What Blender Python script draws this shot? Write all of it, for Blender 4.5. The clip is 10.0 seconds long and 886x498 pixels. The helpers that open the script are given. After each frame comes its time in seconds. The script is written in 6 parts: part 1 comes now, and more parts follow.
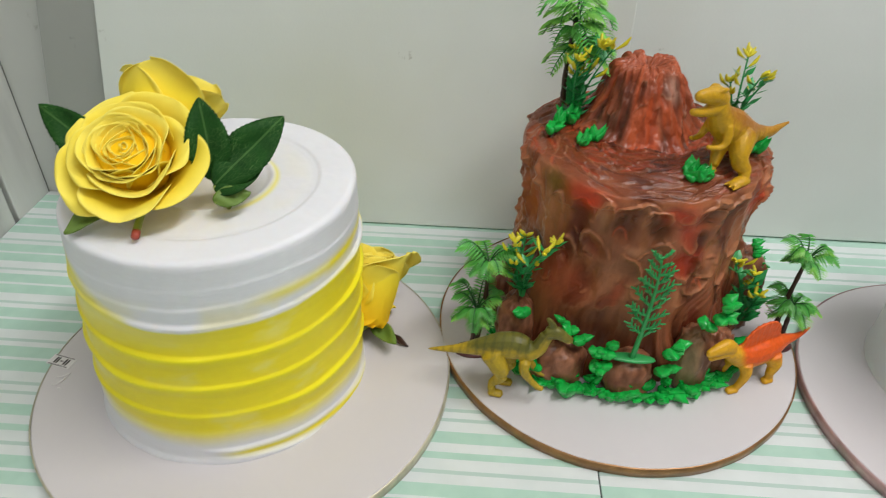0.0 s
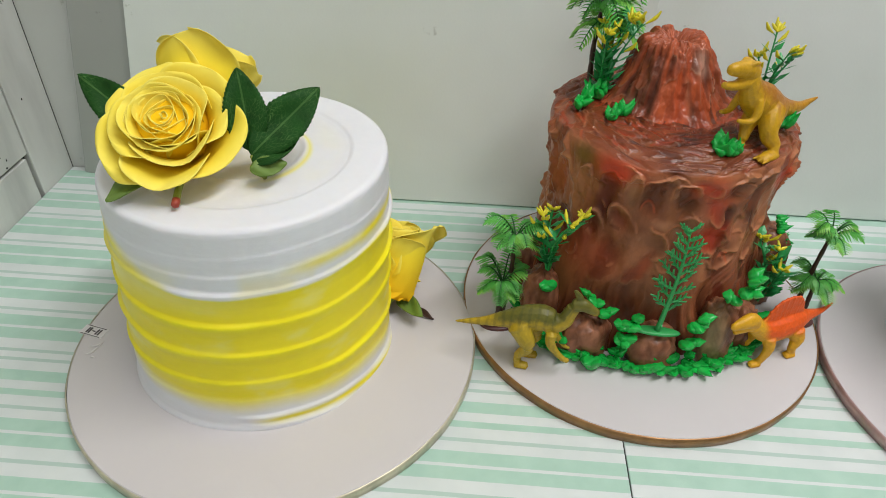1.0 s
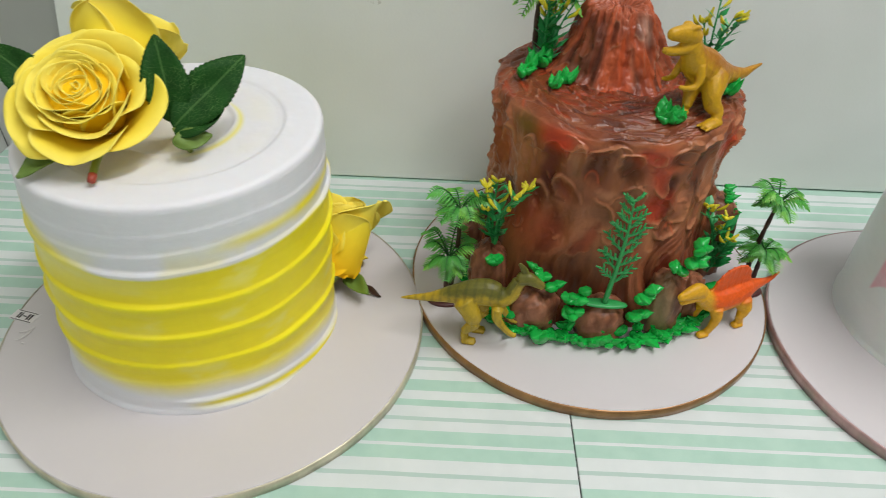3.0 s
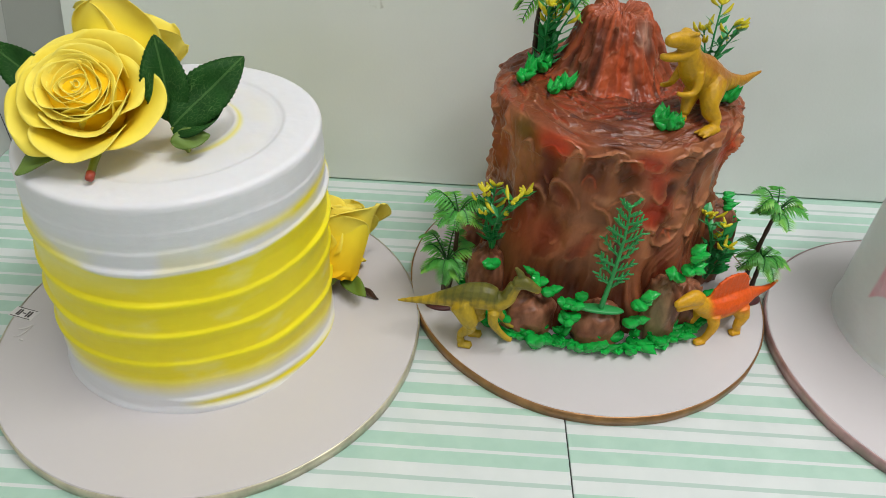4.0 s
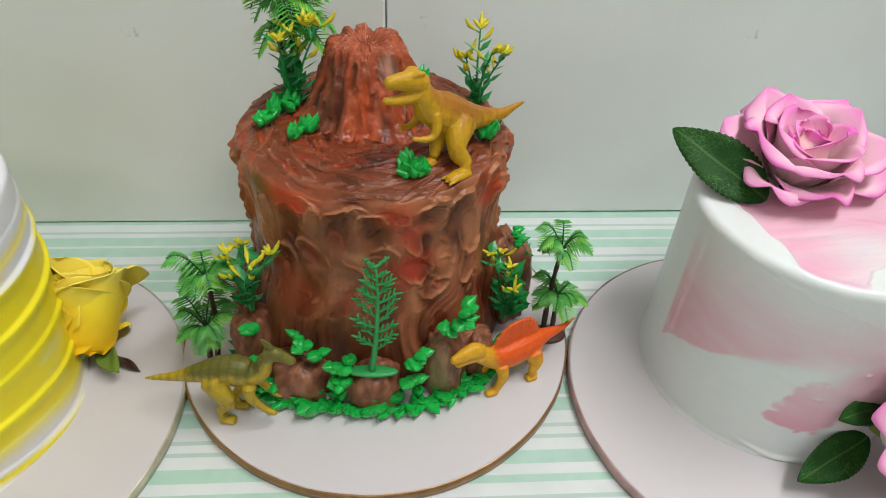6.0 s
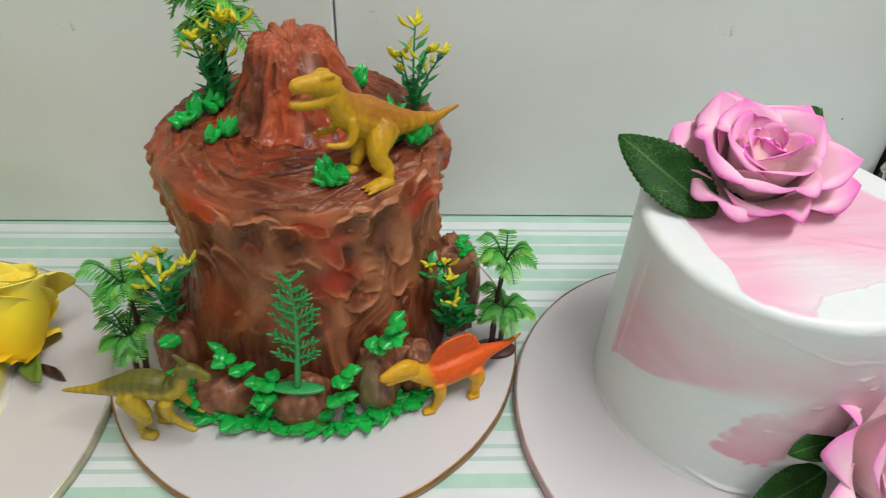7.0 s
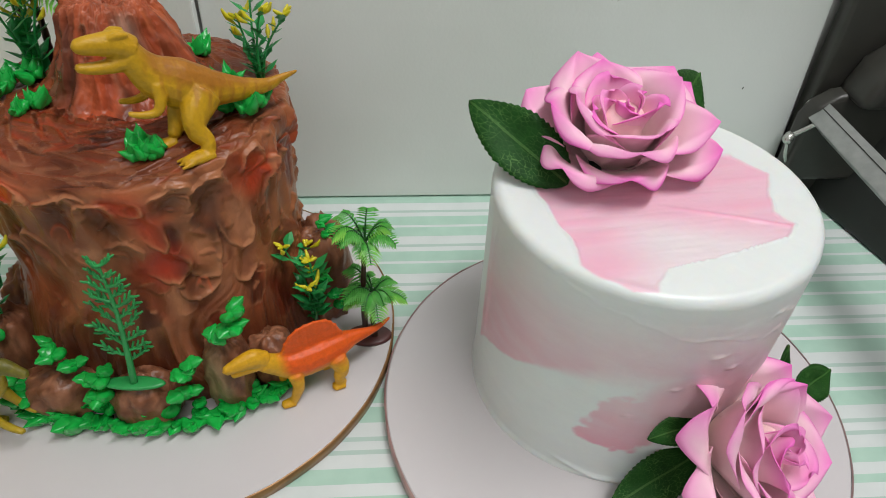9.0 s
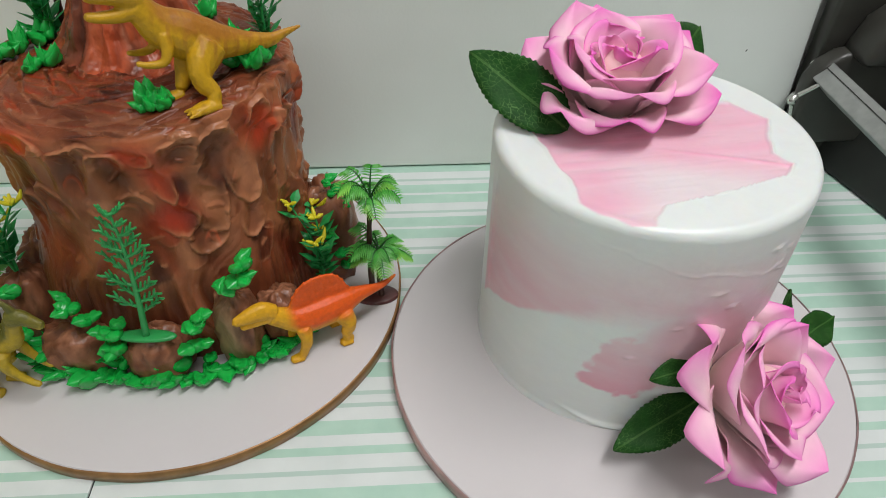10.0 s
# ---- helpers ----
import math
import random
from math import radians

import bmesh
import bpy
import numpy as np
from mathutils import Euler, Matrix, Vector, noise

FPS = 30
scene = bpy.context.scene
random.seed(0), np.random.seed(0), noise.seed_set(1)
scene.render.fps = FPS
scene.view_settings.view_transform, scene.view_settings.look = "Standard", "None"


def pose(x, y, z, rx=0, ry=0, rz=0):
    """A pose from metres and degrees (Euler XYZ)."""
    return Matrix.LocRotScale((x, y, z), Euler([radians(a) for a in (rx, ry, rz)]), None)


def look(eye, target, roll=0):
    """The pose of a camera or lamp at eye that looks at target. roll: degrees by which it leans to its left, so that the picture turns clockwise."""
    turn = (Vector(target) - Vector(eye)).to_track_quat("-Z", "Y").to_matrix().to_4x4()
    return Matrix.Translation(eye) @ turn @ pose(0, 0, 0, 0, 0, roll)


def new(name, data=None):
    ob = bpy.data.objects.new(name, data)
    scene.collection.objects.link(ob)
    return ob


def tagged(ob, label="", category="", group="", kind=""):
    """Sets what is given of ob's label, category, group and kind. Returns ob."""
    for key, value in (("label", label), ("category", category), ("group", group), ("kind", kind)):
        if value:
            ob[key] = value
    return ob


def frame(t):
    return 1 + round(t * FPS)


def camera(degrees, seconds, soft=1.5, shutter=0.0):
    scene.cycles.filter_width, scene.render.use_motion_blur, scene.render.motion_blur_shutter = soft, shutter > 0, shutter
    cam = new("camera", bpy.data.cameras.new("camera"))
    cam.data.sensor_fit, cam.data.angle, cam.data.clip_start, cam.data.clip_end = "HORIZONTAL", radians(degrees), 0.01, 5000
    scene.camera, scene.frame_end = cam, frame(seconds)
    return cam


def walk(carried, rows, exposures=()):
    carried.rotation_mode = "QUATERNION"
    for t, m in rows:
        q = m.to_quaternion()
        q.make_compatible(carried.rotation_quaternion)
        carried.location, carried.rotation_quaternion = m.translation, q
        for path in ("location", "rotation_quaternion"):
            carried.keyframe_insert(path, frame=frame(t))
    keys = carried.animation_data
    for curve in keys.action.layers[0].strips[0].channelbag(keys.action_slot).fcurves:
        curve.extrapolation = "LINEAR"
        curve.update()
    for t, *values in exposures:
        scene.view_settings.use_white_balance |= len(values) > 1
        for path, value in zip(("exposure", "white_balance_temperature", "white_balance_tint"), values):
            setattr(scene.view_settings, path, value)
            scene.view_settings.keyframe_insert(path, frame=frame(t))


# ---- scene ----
cam = camera(66.88, 10.0, soft=0.48, shutter=0.4)
PATH = [
    (0, (0.09879, 0.19428, 1.09991), (0.05817, 0.99918, 0.50789), 1.395),
    (0.5, (0.08332, 0.19171, 1.09294), (0.03514, 0.98375, 0.48437), 1.573),
    (1, (0.08432, 0.18471, 1.09637), (0.03812, 0.97567, 0.48625), 1.467),
    (1.5, (0.08699, 0.17560, 1.09580), (0.04768, 0.96621, 0.48475), 1.868),
    (2, (0.08604, 0.17491, 1.09138), (0.05615, 0.95613, 0.46784), 2.100),
    (2.5, (0.08951, 0.18092, 1.08872), (0.06819, 0.95931, 0.46130), 2.180),
    (3, (0.10405, 0.19207, 1.08735), (0.09737, 0.96690, 0.45521), 2.229),
    (3.2, (0.111, 0.194, 1.086), (0.106, 1.746, -0.176), 2.2),
    (4.3, (0.108, 0.185, 1.088), (0.059, 1.747, -0.160), 2.3),
    (4.5, (0.10085, 0.17501, 1.09198), (0.07444, 0.95668, 0.46885), 1.369),
    (5, (0.13926, 0.19694, 1.09209), (0.19861, 0.96174, 0.45057), 2.748),
    (5.5, (0.18644, 0.23032, 1.09158), (0.27347, 0.99770, 0.45632), 4.026),
    (5.7, (0.203, 0.241, 1.099), (0.364, 1.767, -0.184), 3.3),
    (6.8, (0.258, 0.272, 1.090), (0.358, 1.803, -0.192), 2.9),
    (7, (0.27161, 0.27628, 1.09331), (0.31241, 1.03167, 0.43931), 2.287),
    (7.5, (0.29223, 0.28535, 1.09298), (0.35736, 1.04019, 0.44032), 3.019),
    (8, (0.31791, 0.28702, 1.08510), (0.38722, 1.03380, 0.42365), 2.616),
    (8.5, (0.32830, 0.28998, 1.07928), (0.39189, 1.03562, 0.41597), 2.435),
    (9, (0.34000, 0.28919, 1.07303), (0.41249, 1.03401, 0.40972), 2.678),
    (9.5, (0.34641, 0.27557, 1.06874), (0.40727, 1.02034, 0.40420), 1.705),
    (10, (0.34383, 0.26865, 1.05837), (0.39722, 1.01370, 0.39351), 0.957),
]
walk(cam, [(t, look(eye, target, roll)) for t, eye, target, roll in PATH], ((0.0, 0.10), (7.3, 0.10), (8.3, -0.10), (9.0, -0.10), (10.0, -0.08)))

# ---------------------------------------------------------------- light
TZ = 0.748           # top of the table
BZ = TZ + 0.008      # top of the cake boards
pi, sin, cos = math.pi, math.sin, math.cos

world = bpy.data.worlds.new("world")
scene.world = world
world.use_nodes = True
world.node_tree.nodes["Background"].inputs[0].default_value = (0.9, 1.0, 0.97, 1)
world.node_tree.nodes["Background"].inputs[1].default_value = 0.02


def area_lamp(name, eye, target, sx, sy, watts, colour):
    data = bpy.data.lights.new(name, "AREA")
    data.shape, data.size, data.size_y, data.energy, data.color = "RECTANGLE", sx, sy, watts, colour
    ob = new(name, data)
    ob.matrix_world = look(eye, target)
    return ob


area_lamp("ceiling_tube_light", (0.80, 0.28, 2.44), (0.70, 0.36, 0.75), 1.2, 0.25, 23.0, (1.0, 0.99, 1.0))
area_lamp("ceiling_tube_light", (-0.1, -1.2, 2.44), (-0.1, -0.9, 0.75), 1.2, 0.25, 9.5, (1.0, 0.99, 1.0))

# ---------------------------------------------------------------- materials


class Nodes:
    """A small helper that builds one node material."""

    def __init__(self, name, rough=0.5, spec=0.5, metal=0.0):
        self.mat = bpy.data.materials.new(name)
        self.mat.use_nodes = True
        self.tree = self.mat.node_tree
        self.bsdf = self.tree.nodes["Principled BSDF"]
        self.bsdf.inputs["Roughness"].default_value = rough
        self.bsdf.inputs["Specular IOR Level"].default_value = spec
        self.bsdf.inputs["Metallic"].default_value = metal

    def add(self, kind, **values):
        node = self.tree.nodes.new(kind)
        for key, value in values.items():
            if key in node.inputs:
                node.inputs[key].default_value = value
        return node

    def link(self, a, b):
        self.tree.links.new(a, b)

    def coords(self, which="Object", scale=(1, 1, 1)):
        tex, mapping = self.add("ShaderNodeTexCoord"), self.add("ShaderNodeMapping")
        mapping.inputs["Scale"].default_value = scale
        self.link(tex.outputs[which], mapping.inputs["Vector"])
        return mapping.outputs["Vector"]

    def noise(self, scale, detail=4.0, stretch=(1, 1, 1), rough=0.55, which="Object"):
        node = self.add("ShaderNodeTexNoise", Scale=scale, Detail=detail, Roughness=rough)
        self.link(self.coords(which, stretch), node.inputs["Vector"])
        return node.outputs["Fac"]

    def ramp(self, fac, stops):
        node = self.add("ShaderNodeValToRGB")
        el = node.color_ramp.elements
        while len(el) < len(stops):
            el.new(0.5)
        for e, (pos, col) in zip(el, stops):
            e.position, e.color = pos, (*col, 1)
        self.link(fac, node.inputs["Fac"])
        return node.outputs["Color"]

    def mix(self, fac, a, b, blend="MIX"):
        node = self.tree.nodes.new("ShaderNodeMix")
        node.data_type, node.blend_type = "RGBA", blend
        for value, socket in ((fac, node.inputs[0]), (a, node.inputs[6]), (b, node.inputs[7])):
            if isinstance(value, (int, float)):
                socket.default_value = value
            elif isinstance(value, tuple):
                socket.default_value = (*value, 1)
            else:
                self.link(value, socket)
        return node.outputs[2]

    def maths(self, op, a, b=0.0, c=0.0):
        node = self.tree.nodes.new("ShaderNodeMath")
        node.operation = op
        for value, socket in zip((a, b, c), node.inputs):
            if isinstance(value, (int, float)):
                socket.default_value = value
            else:
                self.link(value, socket)
        return node.outputs[0]

    def attribute(self, name):
        node = self.add("ShaderNodeAttribute")
        node.attribute_name = name
        return node

    def colour(self, socket):
        if isinstance(socket, tuple):
            self.bsdf.inputs["Base Color"].default_value = (*socket, 1)
        else:
            self.link(socket, self.bsdf.inputs["Base Color"])

    def bump(self, height, strength, distance):
        node = self.add("ShaderNodeBump", Strength=strength, Distance=distance)
        self.link(height, node.inputs["Height"])
        self.link(node.outputs["Normal"], self.bsdf.inputs["Normal"])

    def soft(self, weight, radius, scale):
        self.bsdf.inputs["Subsurface Weight"].default_value = weight
        self.bsdf.inputs["Subsurface Radius"].default_value = radius
        self.bsdf.inputs["Subsurface Scale"].default_value = scale


def plain(name, colour, rough=0.5, vary=0.12, scale=60.0, bump=0.0, metal=0.0, spec=0.5, stretch=(1, 1, 1)):
    """A surface of one colour with slight uneven tone and relief."""
    n = Nodes(name, rough, spec, metal)
    a = n.noise(scale, 5.0, stretch)
    b = n.noise(scale * 0.13, 2.0, stretch)
    both = n.maths("ADD", n.maths("MULTIPLY", a, 0.5), n.maths("MULTIPLY", b, 0.5))
    lo, hi = tuple(c * (1 - vary) for c in colour), tuple(min(1.0, c * (1 + vary)) for c in colour)
    n.colour(n.ramp(both, [(0.3, lo), (0.7, hi)]))
    if bump:
        n.bump(a, 0.6, bump)
    return n.mat


def board_paint(name, colour):
    """White painted board with faint cloudy grime and fine orange peel."""
    n = Nodes(name, 0.42)
    cloud, speck, peel = n.noise(3.0, 4.0), n.noise(28.0, 6.0, rough=0.7), n.noise(420.0, 2.0)
    dirty = tuple(c * f for c, f in zip(colour, (0.86, 0.87, 0.83)))
    base = n.ramp(cloud, [(0.3, dirty), (0.65, colour)])
    dots = n.ramp(speck, [(0.30, (0.55, 0.54, 0.5)), (0.34, (1, 1, 1))])
    n.colour(n.mix(0.6, base, dots, "MULTIPLY"))
    n.bump(peel, 0.25, 0.0004)
    return n.mat


MAT_BOARD = board_paint("white_board_paint", (0.79, 0.83, 0.800))
MAT_WALL = board_paint("back_wall_paint", (0.60, 0.61, 0.585))
MAT_PLANK = board_paint("grey_plank_paint", (0.41, 0.42, 0.40))
MAT_FLOOR = plain("floor_tile", (0.42, 0.40, 0.37), 0.5)
MAT_CEILING = plain("ceiling_paint", (0.78, 0.78, 0.76), 0.7, 0.04)


def old_paint():
    """Worn white paint on the side wall: scuffs, runs and dark specks."""
    n = Nodes("worn_wall_paint", 0.5)
    runs = n.noise(14.0, 5.0, (1, 1, 0.22))
    speck = n.noise(55.0, 4.0, (1, 1, 0.6), 0.6)
    base = n.ramp(runs, [(0.32, (0.42, 0.43, 0.41)), (0.5, (0.60, 0.61, 0.58)), (0.7, (0.68, 0.69, 0.665))])
    dots = n.ramp(speck, [(0.295, (0.10, 0.09, 0.08)), (0.315, (1, 1, 1))])
    n.colour(n.mix(0.8, base, dots, "MULTIPLY"))
    n.bump(runs, 0.4, 0.001)
    return n.mat


MAT_SIDE = old_paint()


def stripes(name, shift):
    """Printed table covering: pale green bands and hairlines on greyish white."""
    n = Nodes(name, 0.38)
    tex, split = n.add("ShaderNodeTexCoord"), n.add("ShaderNodeSeparateXYZ")
    n.link(tex.outputs["Object"], split.inputs[0])
    y = n.maths("ADD", split.outputs[1], shift)
    wave = n.noise(9.0, 2.0, (1, 0.2, 1))
    y = n.maths("ADD", y, n.maths("MULTIPLY", n.maths("SUBTRACT", wave, 0.5), 0.0012))
    wide, thin = [], []
    for k in range(-3, 3):  # back part of the covering: pairs of bands with a hairline between the pairs
        top = 0.606 - 0.0402 * k
        wide += [(top - 0.0105, top), (top - 0.0235, top - 0.0130)]
        thin.append(top - 0.0340)
    for k in range(0, 9):   # front part
        top = 0.435 - 0.0400 * k
        wide += [(top - 0.0090, top), (top - 0.0200, top - 0.0112)]
        thin.append(top - 0.0300)
    wide += [(0.465, 0.474), (0.453, 0.458)]
    thin += [0.4835, 0.4435]
    mask = hair = None
    for low, high in wide:
        band = n.maths("COMPARE", y, (low + high) / 2, (high - low) / 2)
        mask = band if mask is None else n.maths("MAXIMUM", mask, band)
    for mid in thin:
        band = n.maths("COMPARE", y, mid, 0.0014)
        hair = band if hair is None else n.maths("MAXIMUM", hair, band)
    white = n.ramp(n.noise(35.0, 5.0), [(0.3, (0.60, 0.65, 0.63)), (0.7, (0.67, 0.71, 0.695))])
    green = n.ramp(n.noise(60.0, 5.0), [(0.3, (0.375, 0.565, 0.465)), (0.7, (0.43, 0.62, 0.515))])
    col = n.mix(mask, white, green)
    n.colour(n.mix(hair, col, (0.43, 0.56, 0.50)))
    n.bump(n.noise(700.0, 2.0), 0.15, 0.0003)
    return n.mat


MAT_STRIPE_L = stripes("green_striped_covering", 0.0)
MAT_STRIPE_R = stripes("green_striped_covering_second", -0.0065)
MAT_EDGE = plain("table_edge", (0.3, 0.28, 0.25), 0.6)
MAT_BOARDTOP = plain("matt_white_cake_board", (0.585, 0.555, 0.56), 0.38, 0.02, 30.0)


def trim_metal(name, colour, rough, metal):
    n = Nodes(name, rough, 0.5, metal)
    streak = n.noise(90.0, 5.0, (1, 1, 0.3))
    n.colour(n.ramp(streak, [(0.35, tuple(c * 0.7 for c in colour)), (0.65, colour)]))
    n.bump(streak, 0.3, 0.0004)
    return n.mat


MAT_BRONZE = trim_metal("bronze_foil_edge", (0.36, 0.19, 0.075), 0.38, 0.55)
MAT_GOLD = trim_metal("pale_gold_foil_edge", (0.62, 0.58, 0.42), 0.36, 0.4)
MAT_PINKEDGE = trim_metal("pink_foil_edge", (0.50, 0.32, 0.31), 0.36, 0.4)


def painted(name, rough, bump_scale, bump_depth, stretch=(1, 1, 1), vary=0.15, soft=0.0, spec=0.5, thin=0.0, cloth=0.0):
    """Colour laid on by the vertex paint "tint", with grain and relief on top."""
    n = Nodes(name, rough, spec)
    tint = n.attribute("tint").outputs["Color"]
    grain = n.noise(bump_scale, 5.0, stretch)
    tone = n.ramp(grain, [(0.25, (1 - vary,) * 3), (0.75, (1 + vary,) * 3)])
    n.colour(n.mix(1.0, tint, tone, "MULTIPLY"))
    if bump_depth:
        n.bump(grain, 0.7, bump_depth)
    if soft:
        n.soft(soft, (0.6, 0.4, 0.25), 0.003)
    if cloth:
        n.bsdf.inputs["Sheen Weight"].default_value = cloth
        n.bsdf.inputs["Sheen Roughness"].default_value = 0.5
        n.link(tint, n.bsdf.inputs["Sheen Tint"])
    if thin:  # light passes through thin cloth or leaf
        through_light, both = n.add("ShaderNodeBsdfTranslucent"), n.add("ShaderNodeMixShader", Fac=thin)
        n.link(n.mix(1.0, tint, tone, "MULTIPLY"), through_light.inputs["Color"])
        n.link(n.bsdf.outputs[0], both.inputs[1])
        n.link(through_light.outputs[0], both.inputs[2])
        n.link(both.outputs[0], n.tree.nodes["Material Output"].inputs["Surface"])
    return n.mat


MAT_CREAM_Y = painted("white_and_yellow_buttercream", 0.36, 70.0, 0.0003, (1, 1, 5), 0.02, 0.08, 0.22)
MAT_CREAM_P = painted("white_and_pink_buttercream", 0.34, 60.0, 0.0006, (1, 1, 3), 0.02, 0.25)


def knife_cream(name, rough, coarse, fine, stretch, depth):
    """Glossy brown buttercream pulled about with a knife: smeared streaks and thin torn ridges over the laid-on colour."""
    n = Nodes(name, rough, 0.28)
    tint = n.attribute("tint").outputs["Color"]
    smear = n.add("ShaderNodeTexNoise", Scale=coarse, Detail=5.0, Roughness=0.6, Distortion=1.4)
    n.link(n.coords("Object", stretch), smear.inputs["Vector"])
    torn = n.add("ShaderNodeTexNoise", Scale=fine, Detail=4.0, Roughness=0.6, Distortion=0.8)
    n.link(n.coords("Object", stretch), torn.inputs["Vector"])
    tone = n.ramp(smear.outputs["Fac"], [(0.32, (0.74, 0.71, 0.69)), (0.47, (1.0, 1.0, 1.0)), (0.68, (1.20, 1.21, 1.24))])
    grain = n.ramp(torn.outputs["Fac"], [(0.35, (0.92, 0.92, 0.92)), (0.50, (1.0, 1.0, 1.0)), (0.66, (1.07, 1.07, 1.07))])
    n.colour(n.mix(1.0, n.mix(1.0, tint, tone, "MULTIPLY"), grain, "MULTIPLY"))
    ridge = n.maths("ABSOLUTE", n.maths("SUBTRACT", smear.outputs["Fac"], 0.5))
    height = n.maths("ADD", n.maths("MULTIPLY", n.maths("MINIMUM", ridge, 0.10), -2.2), torn.outputs["Fac"])
    n.bump(height, 0.75, depth)
    n.soft(0.03, (0.6, 0.4, 0.25), 0.003)
    return n.mat


MAT_CHOC = knife_cream("brown_and_red_buttercream", 0.30, 30.0, 170.0, (1, 1, 0.6), 0.0007)
MAT_CONE = knife_cream("red_brown_fluted_buttercream", 0.27, 55.0, 200.0, (1, 1, 0.22), 0.0006)
MAT_ICING = plain("green_piped_icing", (0.009, 0.39, 0.055), 0.26, 0.2, 120.0, 0.0004)
MAT_TOY = painted("glossy_painted_plastic", 0.42, 420.0, 0.0006, (1, 1, 1), 0.14, 0.0, 0.38)
MAT_FERN = plain("green_moulded_plastic", (0.022, 0.29, 0.07), 0.38, 0.15, 200.0)
MAT_FROND = painted("green_palm_plastic", 0.36, 200.0, 0.0, (1, 1, 1), 0.2, 0.0, 0.5, 0.3)
MAT_TRUNK = plain("dark_brown_plastic", (0.05, 0.022, 0.014), 0.4, 0.3, 300.0, 0.0006)
MAT_PLATE = plain("maroon_plastic_base", (0.085, 0.022, 0.02), 0.35, 0.15)
MAT_BUD = plain("yellow_plastic_bud", (0.66, 0.58, 0.02), 0.4, 0.15)
MAT_YPETAL = painted("yellow_fabric_petal", 0.7, 90.0, 0.0003, (1, 1, 1), 0.04, 0.0, 0.15, 0.06, 0.3)
MAT_PPETAL = painted("pink_fabric_petal", 0.7, 90.0, 0.0003, (1, 1, 1), 0.04, 0.0, 0.15, 0.06, 0.3)
MAT_STEM = plain("green_plastic_stem", (0.22, 0.28, 0.04), 0.5)
MAT_REDTIP = plain("reddish_stem_end", (0.32, 0.045, 0.02), 0.5)
MAT_BLACKTIP = plain("dark_green_stem_end", (0.012, 0.022, 0.010), 0.5)


def leaf_fabric(name, dark, vein):
    """Rose leaf cloth with a net of pale veins and a midrib."""
    n = Nodes(name, 0.55, 0.14)
    uv = n.attribute("luv").outputs["Vector"]
    cells = n.add("ShaderNodeTexVoronoi", Scale=19.0)
    cells.feature = "DISTANCE_TO_EDGE"
    stretch = n.add("ShaderNodeMapping")
    stretch.inputs["Scale"].default_value = (1.0, 0.55, 1.0)
    n.link(uv, stretch.inputs["Vector"])
    n.link(stretch.outputs["Vector"], cells.inputs["Vector"])
    net = n.ramp(cells.outputs["Distance"], [(0.0, (0.75, 0.75, 0.75)), (0.045, (0, 0, 0))])
    split = n.add("ShaderNodeSeparateXYZ")
    n.link(uv, split.inputs[0])
    rib = n.maths("COMPARE", split.outputs[1], 0.0, 0.035)
    patch = n.ramp(n.noise(45.0, 3.0), [(0.42, (0.15, 0.15, 0.15)), (0.6, (0.80, 0.80, 0.80))])
    base = n.ramp(n.noise(80.0, 4.0), [(0.3, tuple(c * 0.7 for c in dark)), (0.7, tuple(c * 1.25 for c in dark))])
    col = n.mix(n.mix(1.0, net, patch, "MULTIPLY"), base, vein)
    n.colour(n.mix(n.maths("MULTIPLY", rib, 0.25), col, vein))
    n.bump(cells.outputs["Distance"], 0.35, 0.0006)
    return n.mat


MAT_LEAF = leaf_fabric("dark_green_leaf_cloth", (0.011, 0.060, 0.008), (0.15, 0.31, 0.08))
MAT_LEAF_UNDER = plain("pale_leaf_cloth", (0.13, 0.22, 0.03), 0.55)
MAT_BLACK = plain("black_plastic", (0.040, 0.039, 0.033), 0.36, 0.25, 40.0)
MAT_BLACKMATT = plain("dull_black_metal", (0.020, 0.021, 0.019), 0.5, 0.25, 50.0)
MAT_STEEL = plain("scratched_steel", (0.42, 0.43, 0.42), 0.42, 0.2, 120.0, 0.0003, 0.75)
MAT_CHROME = plain("worn_chrome", (0.55, 0.55, 0.52), 0.25, 0.25, 200.0, 0.0003, 0.9)
MAT_GAP = plain("dark_joint", (0.02, 0.02, 0.02), 0.8)
MAT_STICKER = plain("white_paper_sticker", (0.70, 0.68, 0.67), 0.5, 0.03)
MAT_INK = plain("dark_ink", (0.06, 0.05, 0.05), 0.5)

# ---------------------------------------------------------------- mesh helpers


def shape(name, verts, faces, mat, parent=None, label="", smooth=True, tint=None, luv=None):
    """One mesh object from points and faces; tint: a colour for each point."""
    me = bpy.data.meshes.new(name)
    me.from_pydata([tuple(map(float, v)) for v in verts], [], [tuple(map(int, f)) for f in faces])
    me.materials.append(mat)
    if smooth:
        me.polygons.foreach_set("use_smooth", [True] * len(me.polygons))
    if tint is not None:
        layer = me.color_attributes.new("tint", "FLOAT_COLOR", "POINT")
        layer.data.foreach_set("color", np.c_[np.asarray(tint, float).clip(0, 1), np.ones(len(verts))].astype(np.float32).ravel())
    if luv is not None:
        layer = me.attributes.new("luv", "FLOAT_VECTOR", "POINT")
        layer.data.foreach_set("vector", np.asarray(luv, np.float32).ravel())
    me.update()
    ob = new(name, me)
    if parent is not None:
        ob.parent = parent
    if label:
        tagged(ob, label)
    return ob


